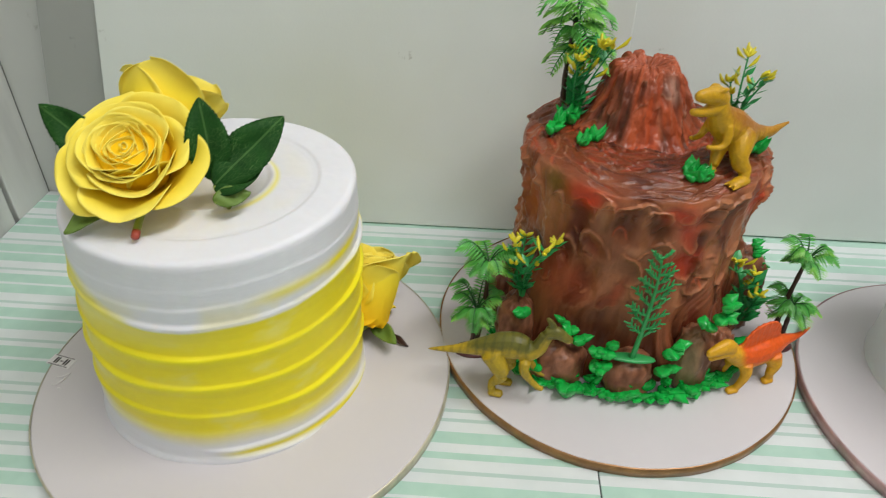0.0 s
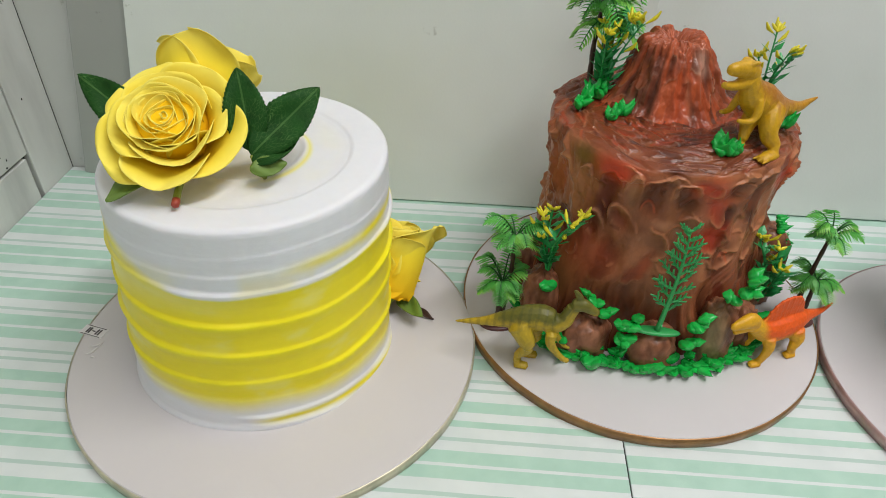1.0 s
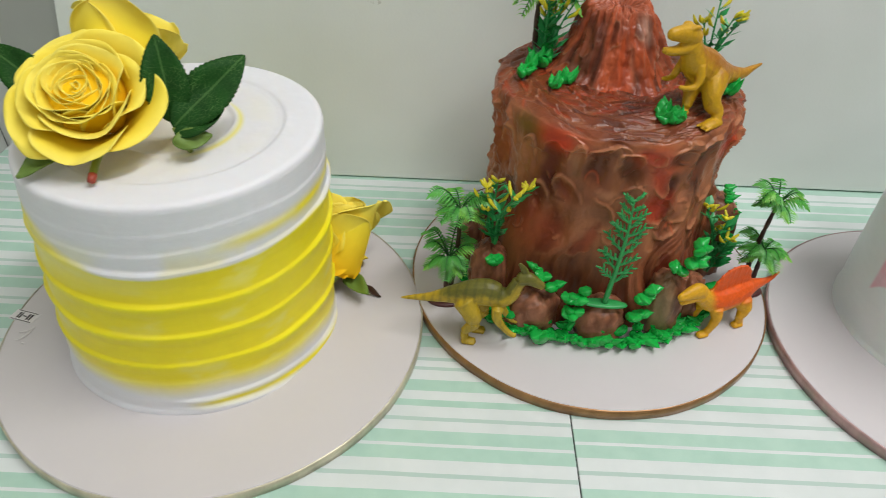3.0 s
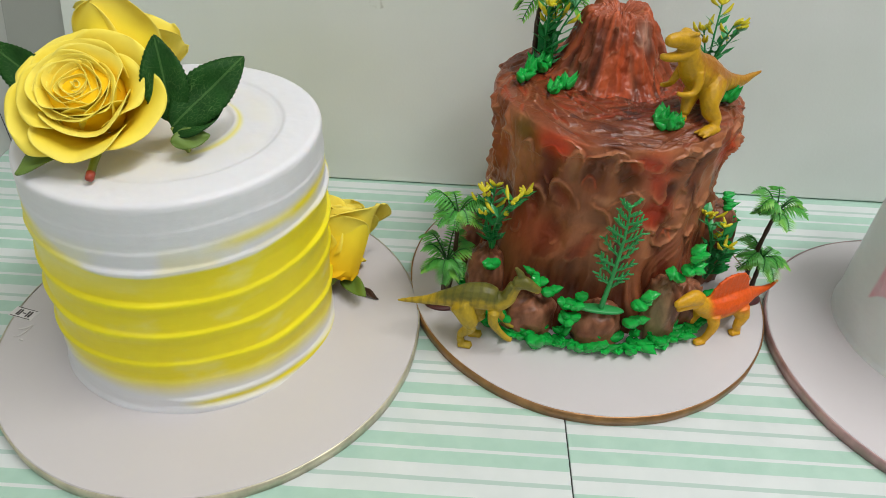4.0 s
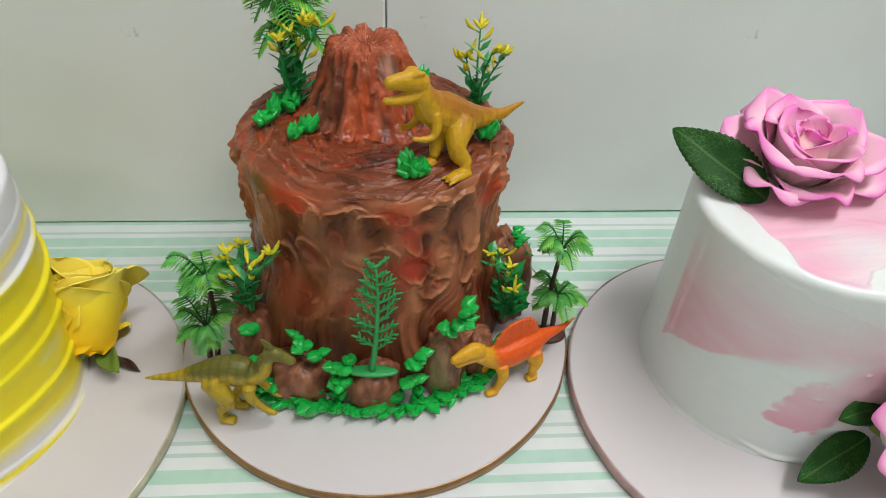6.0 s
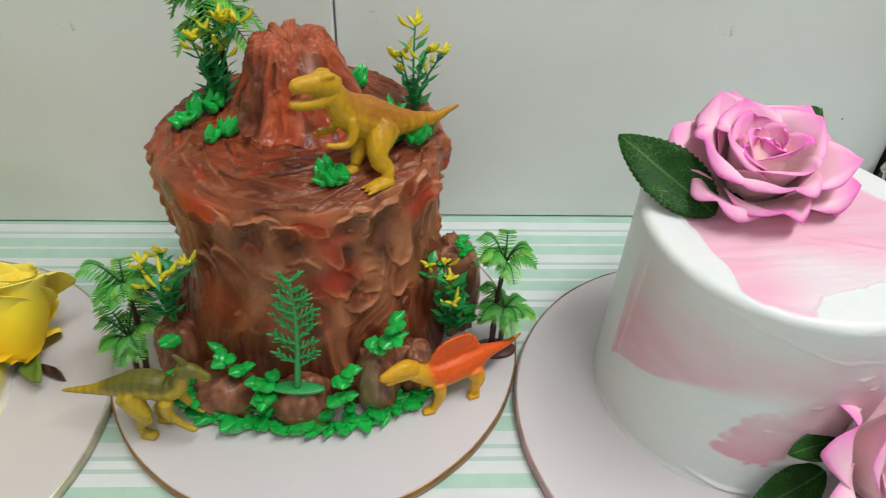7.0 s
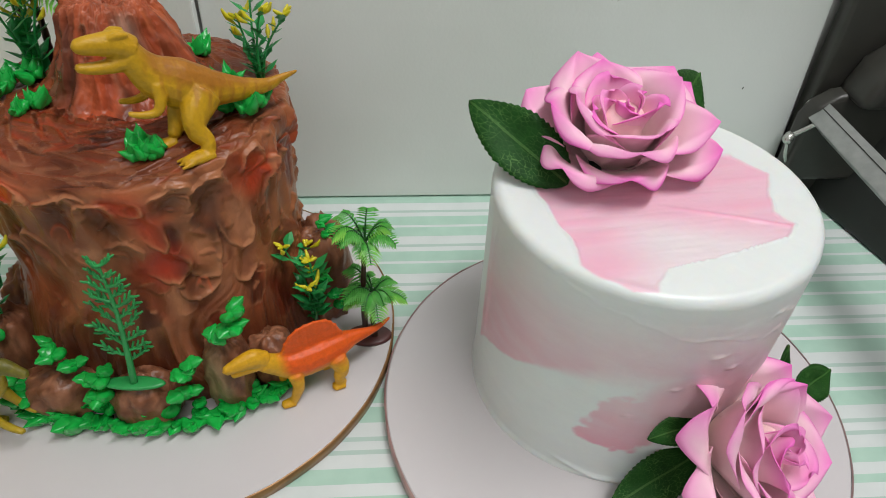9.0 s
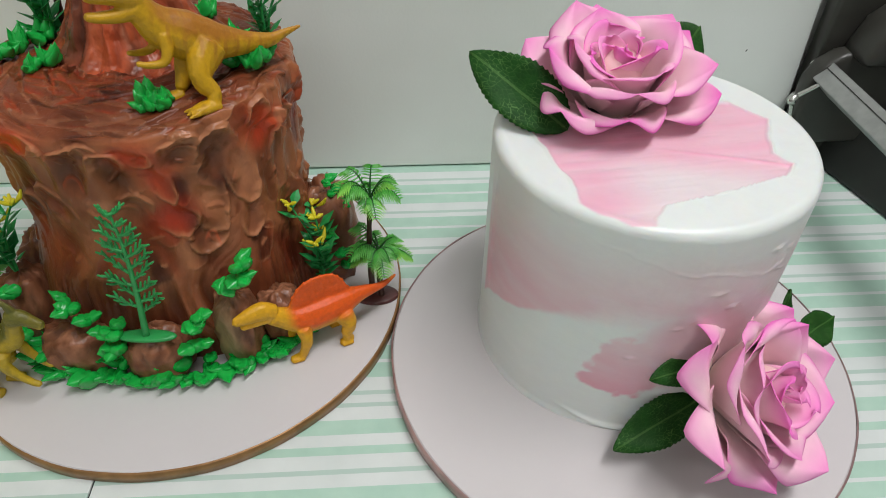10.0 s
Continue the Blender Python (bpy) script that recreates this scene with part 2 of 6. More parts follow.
def part(name, bm, mat, parent, label="", smooth=True):
    """Links a bmesh as one mesh object under a thing or a part."""
    me = bpy.data.meshes.new(name)
    bm.to_mesh(me)
    bm.free()
    me.materials.append(mat)
    if smooth:
        me.polygons.foreach_set("use_smooth", [True] * len(me.polygons))
    ob = new(name, me)
    if parent is not None:
        ob.parent = parent
    if label:
        tagged(ob, label)
    return ob


def thing(name, m, label, category, group="", kind=""):
    ob = new(name)
    ob.empty_display_size = 0.01
    ob.matrix_world = m
    return tagged(ob, label, category, group, kind)


def grid_faces(n, m, wrap=False):
    """Quads of a grid of n rows by m columns; wrap joins the last column to the first."""
    i, j = np.meshgrid(np.arange(n - 1), np.arange(m if wrap else m - 1), indexing="ij")
    k = (j + 1) % m
    return np.stack([i * m + j, i * m + k, (i + 1) * m + k, (i + 1) * m + j], -1).reshape(-1, 4)


def box_bm(x0, x1, y0, y1, z0, z1, bevel=0.0, segments=2):
    bm = bmesh.new()
    bmesh.ops.create_cube(bm, size=1.0)
    for v in bm.verts:
        v.co = Vector((x0 + (v.co.x + 0.5) * (x1 - x0), y0 + (v.co.y + 0.5) * (y1 - y0), z0 + (v.co.z + 0.5) * (z1 - z0)))
    if bevel:
        bmesh.ops.bevel(bm, geom=bm.edges[:], offset=bevel, segments=segments, affect="EDGES", profile=0.6)
    return bm


def tube(points, radii, n=12, flat=1.0, caps=True):
    """A round tapered tube along points. flat squeezes it sideways. Returns points and faces."""
    pts = np.asarray(points, float)
    rad = np.asarray(radii, float)
    way = np.gradient(pts, axis=0)
    way /= np.linalg.norm(way, axis=1)[:, None] + 1e-12
    side = np.cross(way, (0, 0, 1.0))
    weak = np.linalg.norm(side, axis=1) < 0.15
    side[weak] = np.cross(way[weak], (0, 1.0, 0))
    side /= np.linalg.norm(side, axis=1)[:, None]
    for k in range(1, len(side)):
        if side[k] @ side[k - 1] < 0:
            side[k] *= -1
    up = np.cross(side, way)
    a = np.linspace(0, 2 * pi, n, endpoint=False)
    ring = pts[:, None] + rad[:, None, None] * (flat * np.cos(a)[None, :, None] * side[:, None] + np.sin(a)[None, :, None] * up[:, None])
    verts = list(ring.reshape(-1, 3))
    faces = [tuple(f) for f in grid_faces(len(pts), n, True)]
    if caps:
        for row, flip in ((0, True), (len(pts) - 1, False)):
            end = pts[row] + way[row] * rad[row] * (-0.6 if flip else 0.6)
            verts.append(end)
            for j in range(n):
                p, q = row * n + j, row * n + (j + 1) % n
                faces.append((q, p, len(verts) - 1) if flip else (p, q, len(verts) - 1))
    return np.array(verts), faces


def smooth_line(points, count):
    """A Catmull-Rom line of count points through the given ones."""
    p = np.asarray(points, float)
    q = np.vstack([2 * p[0] - p[1], p, 2 * p[-1] - p[-2]])
    out = []
    for t in np.linspace(0, len(p) - 1 - 1e-9, count):
        k = int(t)
        f = t - k
        a, b, c, d = q[k], q[k + 1], q[k + 2], q[k + 3]
        out.append(0.5 * (2 * b + (c - a) * f + (2 * a - 5 * b + 4 * c - d) * f * f + (3 * b - a - 3 * c + d) * f**3))
    return np.array(out)


def join(pieces):
    """Several (points, faces) as one."""
    verts, faces, base = [], [], 0
    for v, f in pieces:
        verts.append(np.asarray(v, float))
        faces += [tuple(int(i) + base for i in face) for face in f]
        base += len(v)
    return np.vstack(verts), faces


def value_noise(p, seed=0):
    """Smooth noise from -1 to 1 at rows of points."""
    p = np.asarray(p, float)
    cell = np.floor(p).astype(np.int64)
    f = p - cell
    f = f * f * (3 - 2 * f)
    total = np.zeros(len(p))
    for dx in (0, 1):
        for dy in (0, 1):
            for dz in (0, 1):
                c = cell + (dx, dy, dz)
                h = (c[:, 0] * 374761393 + c[:, 1] * 668265263 + c[:, 2] * 2147483647 + seed * 1274126177) & 0xFFFFFFFF
                h = ((h ^ (h >> 13)) * 1274126177) & 0xFFFFFFFF
                h = (h ^ (h >> 16)) & 0xFFFF
                w = (f[:, 0] if dx else 1 - f[:, 0]) * (f[:, 1] if dy else 1 - f[:, 1]) * (f[:, 2] if dz else 1 - f[:, 2])
                total += w * (h / 32767.5 - 1)
    return total


def fbm(p, seed=0, octaves=4):
    p = np.asarray(p, float)
    return sum(value_noise(p * 2**k + 17.3 * k, seed + k) / 2**k for k in range(octaves)) / 1.6


def step(a, b, x):
    t = np.clip((x - a) / (b - a), 0, 1)
    return t * t * (3 - 2 * t)


def blend(a, b, w):
    return np.asarray(a) * (1 - w[:, None]) + np.asarray(b) * w[:, None]


# ---------------------------------------------------------------- room and table
def slab(name, x0, x1, y0, y1, z0, z1, mat, label, category, kind="structure"):
    return tagged(part(name, box_bm(x0, x1, y0, y1, z0, z1), mat, None, smooth=False), label, category, kind=kind)


slab("floor", -0.5, 2.6, -2.6, 0.9, -0.05, 0.0, MAT_FLOOR, "plain beige floor under the table", "floor")
slab("ceiling", -0.5, 2.6, -2.6, 0.9, 2.5, 2.6, MAT_CEILING, "plain white ceiling", "ceiling")
slab("wall_north", -0.318, 2.6, 0.735, 0.9, 0.0, 2.5, MAT_WALL, "grey painted back wall behind the leaning boards", "wall")
plank = part("corner_plank", box_bm(0.0, 0.14, 0.0, 0.008, 0.0, 1.1, 0.001), MAT_PLANK, None, smooth=False)
plank.matrix_world = pose(-0.2995, 0.7235, TZ + 0.001, 0, 12.0, 0)
tagged(plank, "grey painted plank leaning in the room's corner", "plank", kind="structure")
slab("wall_south", -0.5, 2.6, -2.7, -2.6, 0.0, 2.5, MAT_CEILING, "plain light wall behind the camera", "wall")
slab("wall_east", 2.6, 2.7, -2.6, 0.9, 0.0, 2.5, MAT_CEILING, "plain light side wall", "wall")
side_wall = slab("wall_west", -0.42, -0.324, -2.6, 0.9, 0.0, 2.5, MAT_GAP, "worn white wall of painted panels", "wall")

# white panels on the side wall, with an open joint between them
for name, y0, y1, z0, z1 in (("panel", 0.6835, 0.734, 0.0, 2.5), ("panel", 0.2, 0.6775, 0.0, 0.789), ("panel", 0.2, 0.6815, 0.7915, 2.5), ("panel", -2.6, 0.1985, 0.0, 2.5)):
    part(name, box_bm(-0.324, -0.3175, y0, y1, z0, z1, 0.0012), MAT_SIDE, side_wall, smooth=False)


chip_rng = random.Random(12)
for y, z, ry, rz in ((0.655, 0.800, 0.0011, 0.0016), (0.649, 0.806, 0.0009, 0.0022), (0.652, 0.794, 0.0013, 0.0013), (0.700, 0.835, 0.0012, 0.0012), (0.702, 0.925, 0.0018, 0.0010), (0.640, 0.860, 0.0012, 0.0014), (0.618, 0.905, 0.0010, 0.0010)):
    a = np.linspace(0, 2 * pi, 9, endpoint=False)
    ragged = np.array([chip_rng.uniform(0.6, 1.2) for _ in a])
    rows = [np.c_[np.full(9, -0.3176), y + q * ry * ragged * np.cos(a), z + q * rz * ragged * np.sin(a)] for q in (1.0, 0.5)]
    rows[1][:, 0] += 0.0005
    shape("paint_chip", np.vstack(rows), [tuple(f) for f in grid_faces(2, 9, True)] + [tuple(range(9, 18))], MAT_GAP, side_wall, smooth=False)


def leaning_board(x0, x1, y, slant, label):
    """A tall white board that leans against the back wall."""
    lean = math.degrees(math.atan(0.075))
    bm = box_bm(0, x1 - x0, 0, 0.009, 0, 0.95)
    for vert in bm.verts:
        if vert.co.x < 0.1:
            vert.co.x += slant * vert.co.z
    bmesh.ops.bevel(bm, geom=bm.edges[:], offset=0.0012, segments=2, affect="EDGES", profile=0.6)
    ob = part("wall_board", bm, MAT_BOARD, None, smooth=False)
    ob.matrix_world = pose(x0, y, TZ + 0.001, -lean, 0, 0)
    return tagged(ob, label, "board", "boards behind the cakes", "structure")


leaning_board(-0.2360, 0.2150, 0.7065, 0.135, "tall white painted board leaning behind the table")
leaning_board(0.2158, 0.6450, 0.7175, 0.0, "tall white painted board with small specks, leaning behind the table")
part("scuff_mark", box_bm(-0.0004, 0.0004, -0.0003, 0.0003, -0.0009, 0.0009), MAT_GAP, None, smooth=False).matrix_world = pose(0.6, 0.7245, 0.84, -4.3, 25, 0)
tagged(bpy.data.objects["scuff_mark"], "small dark scuff on the white board", "mark", kind="structure")

SEAM = 0.1845
table = thing("table", pose(0, 0, 0), "long table covered in green and white striped sheets", "table")
part("tabletop", box_bm(-0.317, SEAM - 0.0004, 0.10, 0.7335, TZ - 0.03, TZ, 0.0006), MAT_STRIPE_L, table, smooth=False)
part("tabletop", box_bm(SEAM + 0.0004, 1.25, 0.10, 0.7335, TZ - 0.03, TZ - 0.0003, 0.0006), MAT_STRIPE_R, table, smooth=False)
part("joint_strip", box_bm(SEAM - 0.0006, SEAM + 0.0006, 0.10, 0.7335, TZ - 0.03, TZ - 0.0012), MAT_GAP, table, smooth=False)
for lx in (-0.27, 0.45, 1.19):
    for ly in (0.14, 0.69):
        part("leg", box_bm(lx - 0.02, lx + 0.02, ly - 0.02, ly + 0.02, 0.0, TZ - 0.03, 0.002), MAT_EDGE, table, smooth=False)

# ---------------------------------------------------------------- cake boards


def cake_board(x, y, r, edge_mat, label, edge_label):
    """A round board with a foil band glued round its rim."""
    top = thing("cake_board", pose(x, y, TZ), label, "cake board", "cake boards")
    n = 128
    a = np.linspace(0, 2 * pi, n, endpoint=False)
    rows = [(0.0, 0.0), (r - 0.004, 0.0), (r - 0.0009, 0.0), (r - 0.0009, 0.0074), (r - 0.0016, 0.008), (r * 0.6, 0.008), (r * 0.3, 0.008), (0.0, 0.008)]
    pts = np.array([[(q * cos(t), q * sin(t), z) for t in a] for q, z in rows]).reshape(-1, 3)
    shape("disc", pts, grid_faces(len(rows), n, True), MAT_BOARDTOP, top, smooth=False)
    wob = 0.00015 * np.sin(a * 9) + 0.0001 * np.sin(a * 23)
    rows = [(r - 0.0010, 0.0002), (r, 0.0003), (r + 0.0001, 0.004), (r, 0.0077), (r - 0.0010, 0.0078)]
    pts = np.array([np.c_[(q + wob) * np.cos(a), (q + wob) * np.sin(a), np.full(n, z)] for q, z in rows]).reshape(-1, 3)
    shape("edge_band", pts, grid_faces(len(rows), n, True), edge_mat, top, edge_label)
    return top


cake_board(-0.0488, 0.5138, 0.1380, MAT_GOLD, "round white cake board with pale gold rim under yellow cake", "pale gold foil rim")
cake_board(0.2087, 0.5793, 0.1304, MAT_BRONZE, "round white cake board with bronze rim under volcano cake", "bronze foil rim")
cake_board(0.4633, 0.5178, 0.1305, MAT_PINKEDGE, "round white cake board with pink rim under pink cake", "dull pink foil rim")

sticker = thing("price_sticker", pose(-0.1800, 0.5060, BZ, 0, 0, -14), "small white paper sticker with unreadable dark writing", "sticker")
part("paper", box_bm(-0.0092, 0.0092, -0.0046, 0.0046, 0.0, 0.0003), MAT_STICKER, sticker, smooth=False)
for bx, by, bw, bh, rz in ((-0.0044, 0.0, 0.0006, 0.0026, 0), (-0.0026, 0.0, 0.0006, 0.0026, 0), (0.0002, 0.0, 0.0013, 0.0004, 0), (0.0030, 0.0, 0.0006, 0.0026, 0), (0.0050, 0.0, 0.0006, 0.0026, 0), (0.0, 0.0040, 0.0078, 0.00022, 0), (0.0, -0.0040, 0.0078, 0.00022, 0)):
    mark = part("ink_bar", box_bm(-bw, bw, -bh, bh, 0.0003, 0.0005), MAT_INK, sticker, smooth=False)
    mark.matrix_local = pose(bx, by, 0.0001, 0, 0, rz)

smudge = thing("cream_smudge", pose(-0.1710, 0.4890, BZ, 0, 0, 20), "thin smear of white cream on the cake board", "cream smudge")
for points in (((-0.004, 0.004, 0.0004), (0.0005, 0.0035, 0.0008), (0.005, 0.006, 0.0004)), ((0.005, 0.006, 0.0004), (0.001, 0.000, 0.0009), (-0.003, -0.003, 0.0005), (-0.006, -0.002, 0.0003)), ((-0.002, -0.006, 0.0004), (0.001, -0.008, 0.0004))):
    v, f = tube(smooth_line(points, 12), np.interp(np.linspace(0, 1, 12), (0, 0.4, 1), (0.0003, 0.0009, 0.0003)), 8)
    v[:, 2] = np.maximum(v[:, 2] * 0.6, 0.0001)
    shape("streak", v, f, MAT_STICKER, smudge)

# ---------------------------------------------------------------- yellow cake
YC = (-0.0555, 0.5190)
Y_H, Y_RT, Y_RB = 0.1465, 0.0826, 0.0868


def coat(parent, outline, shift, place, tint_of, mat, labels, n=420):
    """A turned coat of cream: outline (radius, height) up the side and over the top, reshaped and coloured."""
    th = np.linspace(0, 2 * pi, n, endpoint=False)
    m = len(outline)
    tg, ig = np.meshgrid(th, np.arange(m))
    t, i = tg.ravel(), ig.ravel().astype(int)
    r0, h0 = outline[i, 0], outline[i, 1]
    ang = np.angle(np.exp(1j * t))              # 0 faces the front, +90 degrees the east
    r, h = place(r0, h0, t, ang)
    pts = np.c_[r * np.sin(t) + shift * (h - 0.06), -r * np.cos(t), h]
    tint = tint_of(r0, h0, t, ang)
    cut = int(np.argmax(outline[:, 1] > outline[:, 1].max() - 0.012))
    for name, a, b, words in (("side_cream", 0, cut + 1, labels[0]), ("top_cream", cut, m, labels[1])):
        shape(name, pts[a * n : b * n], grid_faces(b - a, n, True), mat, parent, words, tint=tint[a * n : b * n])


def round_outline(low, high, height, rim, side_rows, top_rows):
    """Straight side, rounded rim, flat top."""
    side = [(low + (high - low) * k / side_rows, (height - rim) * k / side_rows) for k in range(side_rows)]
    turn = [(high - rim + rim * cos(a), height - rim + rim * sin(a)) for a in np.linspace(0, pi / 2, 14)]
    top = [((high - rim) * (1 - k / top_rows), height) for k in range(1, top_rows + 1)]
    return np.array(side + turn + top)


def yellow_cake():
    cake = thing("yellow_cake", pose(YC[0], YC[1], BZ), "round white buttercream cake with bright yellow ridged bands", "cake", "cakes on the table")
    rim = 0.0048
    crests = np.array([0.0035, 0.0100, 0.0250, 0.0410, 0.0635, 0.0855, 0.1075, 0.1180, 0.1290])
    depth = np.array([0.9, 1.0, 0.25, 1.3, 1.4, 1.4, 1.3, 0.40, 0.25]) * 0.0018

    def bands(h, t, ang):
        sag = 0.010 * (1 - np.cos(ang)) * step(0.10, 0.0, h)
        return h + sag + 0.0010 * value_noise(np.c_[np.cos(t) * 2.2, np.sin(t) * 2.2, h * 30], 3)

    def lines(h, t, ang):
        u = bands(h, t, ang)
        ridge, line = np.zeros_like(h), np.zeros_like(h)
        for k, (c, d) in enumerate(zip(crests, depth)):
            wave = c + 0.0016 * value_noise(np.c_[np.cos(t) * 1.3 + k, np.sin(t) * 1.3, np.full_like(t, k * 3.1)], 7)
            off = u - wave
            live = 0.45 + 0.55 * step(-0.35, 0.25, value_noise(np.c_[np.cos(t) * 1.7, np.sin(t) * 1.7 + 5 * k, np.full_like(t, 0.5)], 19))
            if k < 2:
                live = live * step(0.0, 0.3, ang) * step(2.2, 1.2, ang)
            ridge += d * live * np.where(off > 0, np.exp(-(off / 0.0011) ** 2), np.exp(-(off / 0.0065) ** 2))
            line += live * np.where(off > 0, np.exp(-(off / 0.0014) ** 2), np.exp(-(off / 0.0035) ** 2))
        return u, ridge, line

    def place(r0, h0, t, ang):
        side = step(Y_H - 0.0005, Y_H - 0.004, h0)
        _, ridge, _ = lines(h0, t, ang)
        r = r0 + side * (ridge - 0.0006 + 0.0006 * fbm(np.c_[np.cos(t) * 3, np.sin(t) * 3, h0 * 18], 4)) + 0.0014 * step(0.005, 0.0, h0)
        q = r0
        wob = q + 0.0012 * value_noise(np.c_[np.cos(t) * 1.3, np.sin(t) * 1.3, q * 0], 31)
        lift = 0.0016 * np.exp(-((wob - 0.034) / 0.0020) ** 2) - 0.0008 * np.exp(-((wob - 0.0600) / 0.0013) ** 2)
        lift += -0.0013 * step(0.0610, 0.0570, wob) + 0.0005 * np.sin(wob * 420) * step(0.034, 0.02, wob) + 0.0003 * fbm(np.c_[np.cos(t) * q * 120, np.sin(t) * q * 120, q * 0], 33)
        return r, h0 + lift * (1 - side) * step(Y_RT - rim + 0.001, Y_RT - rim - 0.004, q)

    def tint_of(r0, h0, t, ang):
        u, _, line = lines(h0, t, ang)
        flow = fbm(np.c_[np.cos(t) * 2.0, np.sin(t) * 2.0, h0 * 0], 11)
        low = 0.024 + 0.007 * flow + 0.010 * step(-0.3, -1.2, ang)
        high = 0.1060 + 0.0025 * flow + 0.012 * step(-0.35, -1.0, ang) + 0.003 * step(0.4, 1.4, ang)
        amount = step(low - 0.012, low + 0.008, u) * (1 - step(high - 0.0012, high + 0.0012 + 0.014 * step(-0.1, -0.8, ang), u))
        patch = fbm(np.c_[np.cos(t) * 3.2, np.sin(t) * 3.2, h0 * 75], 21)
        band = np.abs(((u - 0.0415) / 0.0222) % 1.0 - 0.5) * 2          # 1 at the crests, 0 between them
        pale = np.clip(0.75 * step(0.0, 0.55, patch) * (1 - band) ** 0.6 + 0.15 + 0.55 * step(0.088, 0.104, u) * step(0.5, -0.3, ang) + 0.5 * step(-0.45, -1.1, ang) * (1 - band), 0, 1)
        faint = 0.30 * step(high + 0.020, high + 0.004, u) * step(high - 0.001, high + 0.003, u) * step(-0.2, 0.4, fbm(np.c_[np.cos(t) * 3, np.sin(t) * 3, h0 * 60], 23))
        streak = np.exp(-((u - 0.1160 - 0.002 * ang) / 0.0035) ** 2) * step(0.40, 0.75, ang) * 0.75
        front = np.exp(-((u - 0.0075) / 0.0026) ** 2) * step(0.12, 0.40, ang) * step(2.2, 1.4, ang)
        white, lemon, deep = np.array((0.75, 0.75, 0.77)), np.array((0.86, 0.80, 0.20)), np.array((0.87, 0.715, 0.002))
        yellow = blend(deep, lemon, np.clip(pale * 0.75 - 0.08, 0, 1))
        yellow = blend(yellow, (0.90, 0.80, 0.004), np.clip(line * 0.95, 0, 1))
        side = blend(white, yellow, np.clip(amount * (1 - 0.12 * pale) + faint + streak + front, 0, 1))
        q = r0
        wob = q + 0.0012 * value_noise(np.c_[np.cos(t) * 1.3, np.sin(t) * 1.3, q * 0], 31)
        ring = np.exp(-((wob - 0.0365) / 0.0014) ** 2) * step(0.2, 0.9, ang) * step(2.9, 2.0, ang)
        warm = 0.25 * step(0.060, 0.050, wob) * step(-0.4, 0.5, fbm(np.c_[np.cos(t) * q * 40, np.sin(t) * q * 40, q * 0], 35))
        top = blend(blend(white, (0.80, 0.76, 0.55), warm), (0.80, 0.72, 0.08), np.clip(ring * 0.8, 0, 1))
        return np.where((h0 > Y_H - 0.001)[:, None], top, side)

    coat(cake, round_outline(Y_RB, Y_RT, Y_H, rim, 190, 80), 0.058, place, tint_of, MAT_CREAM_Y, ("white cream side with yellow spatula ridges", "white cream top with spun rings"))
    return cake


yellow_cake()

# ---------------------------------------------------------------- pink cake
PC = (0.4630, 0.5380)
P_H, P_RT, P_RB = 0.1330, 0.0765, 0.0768


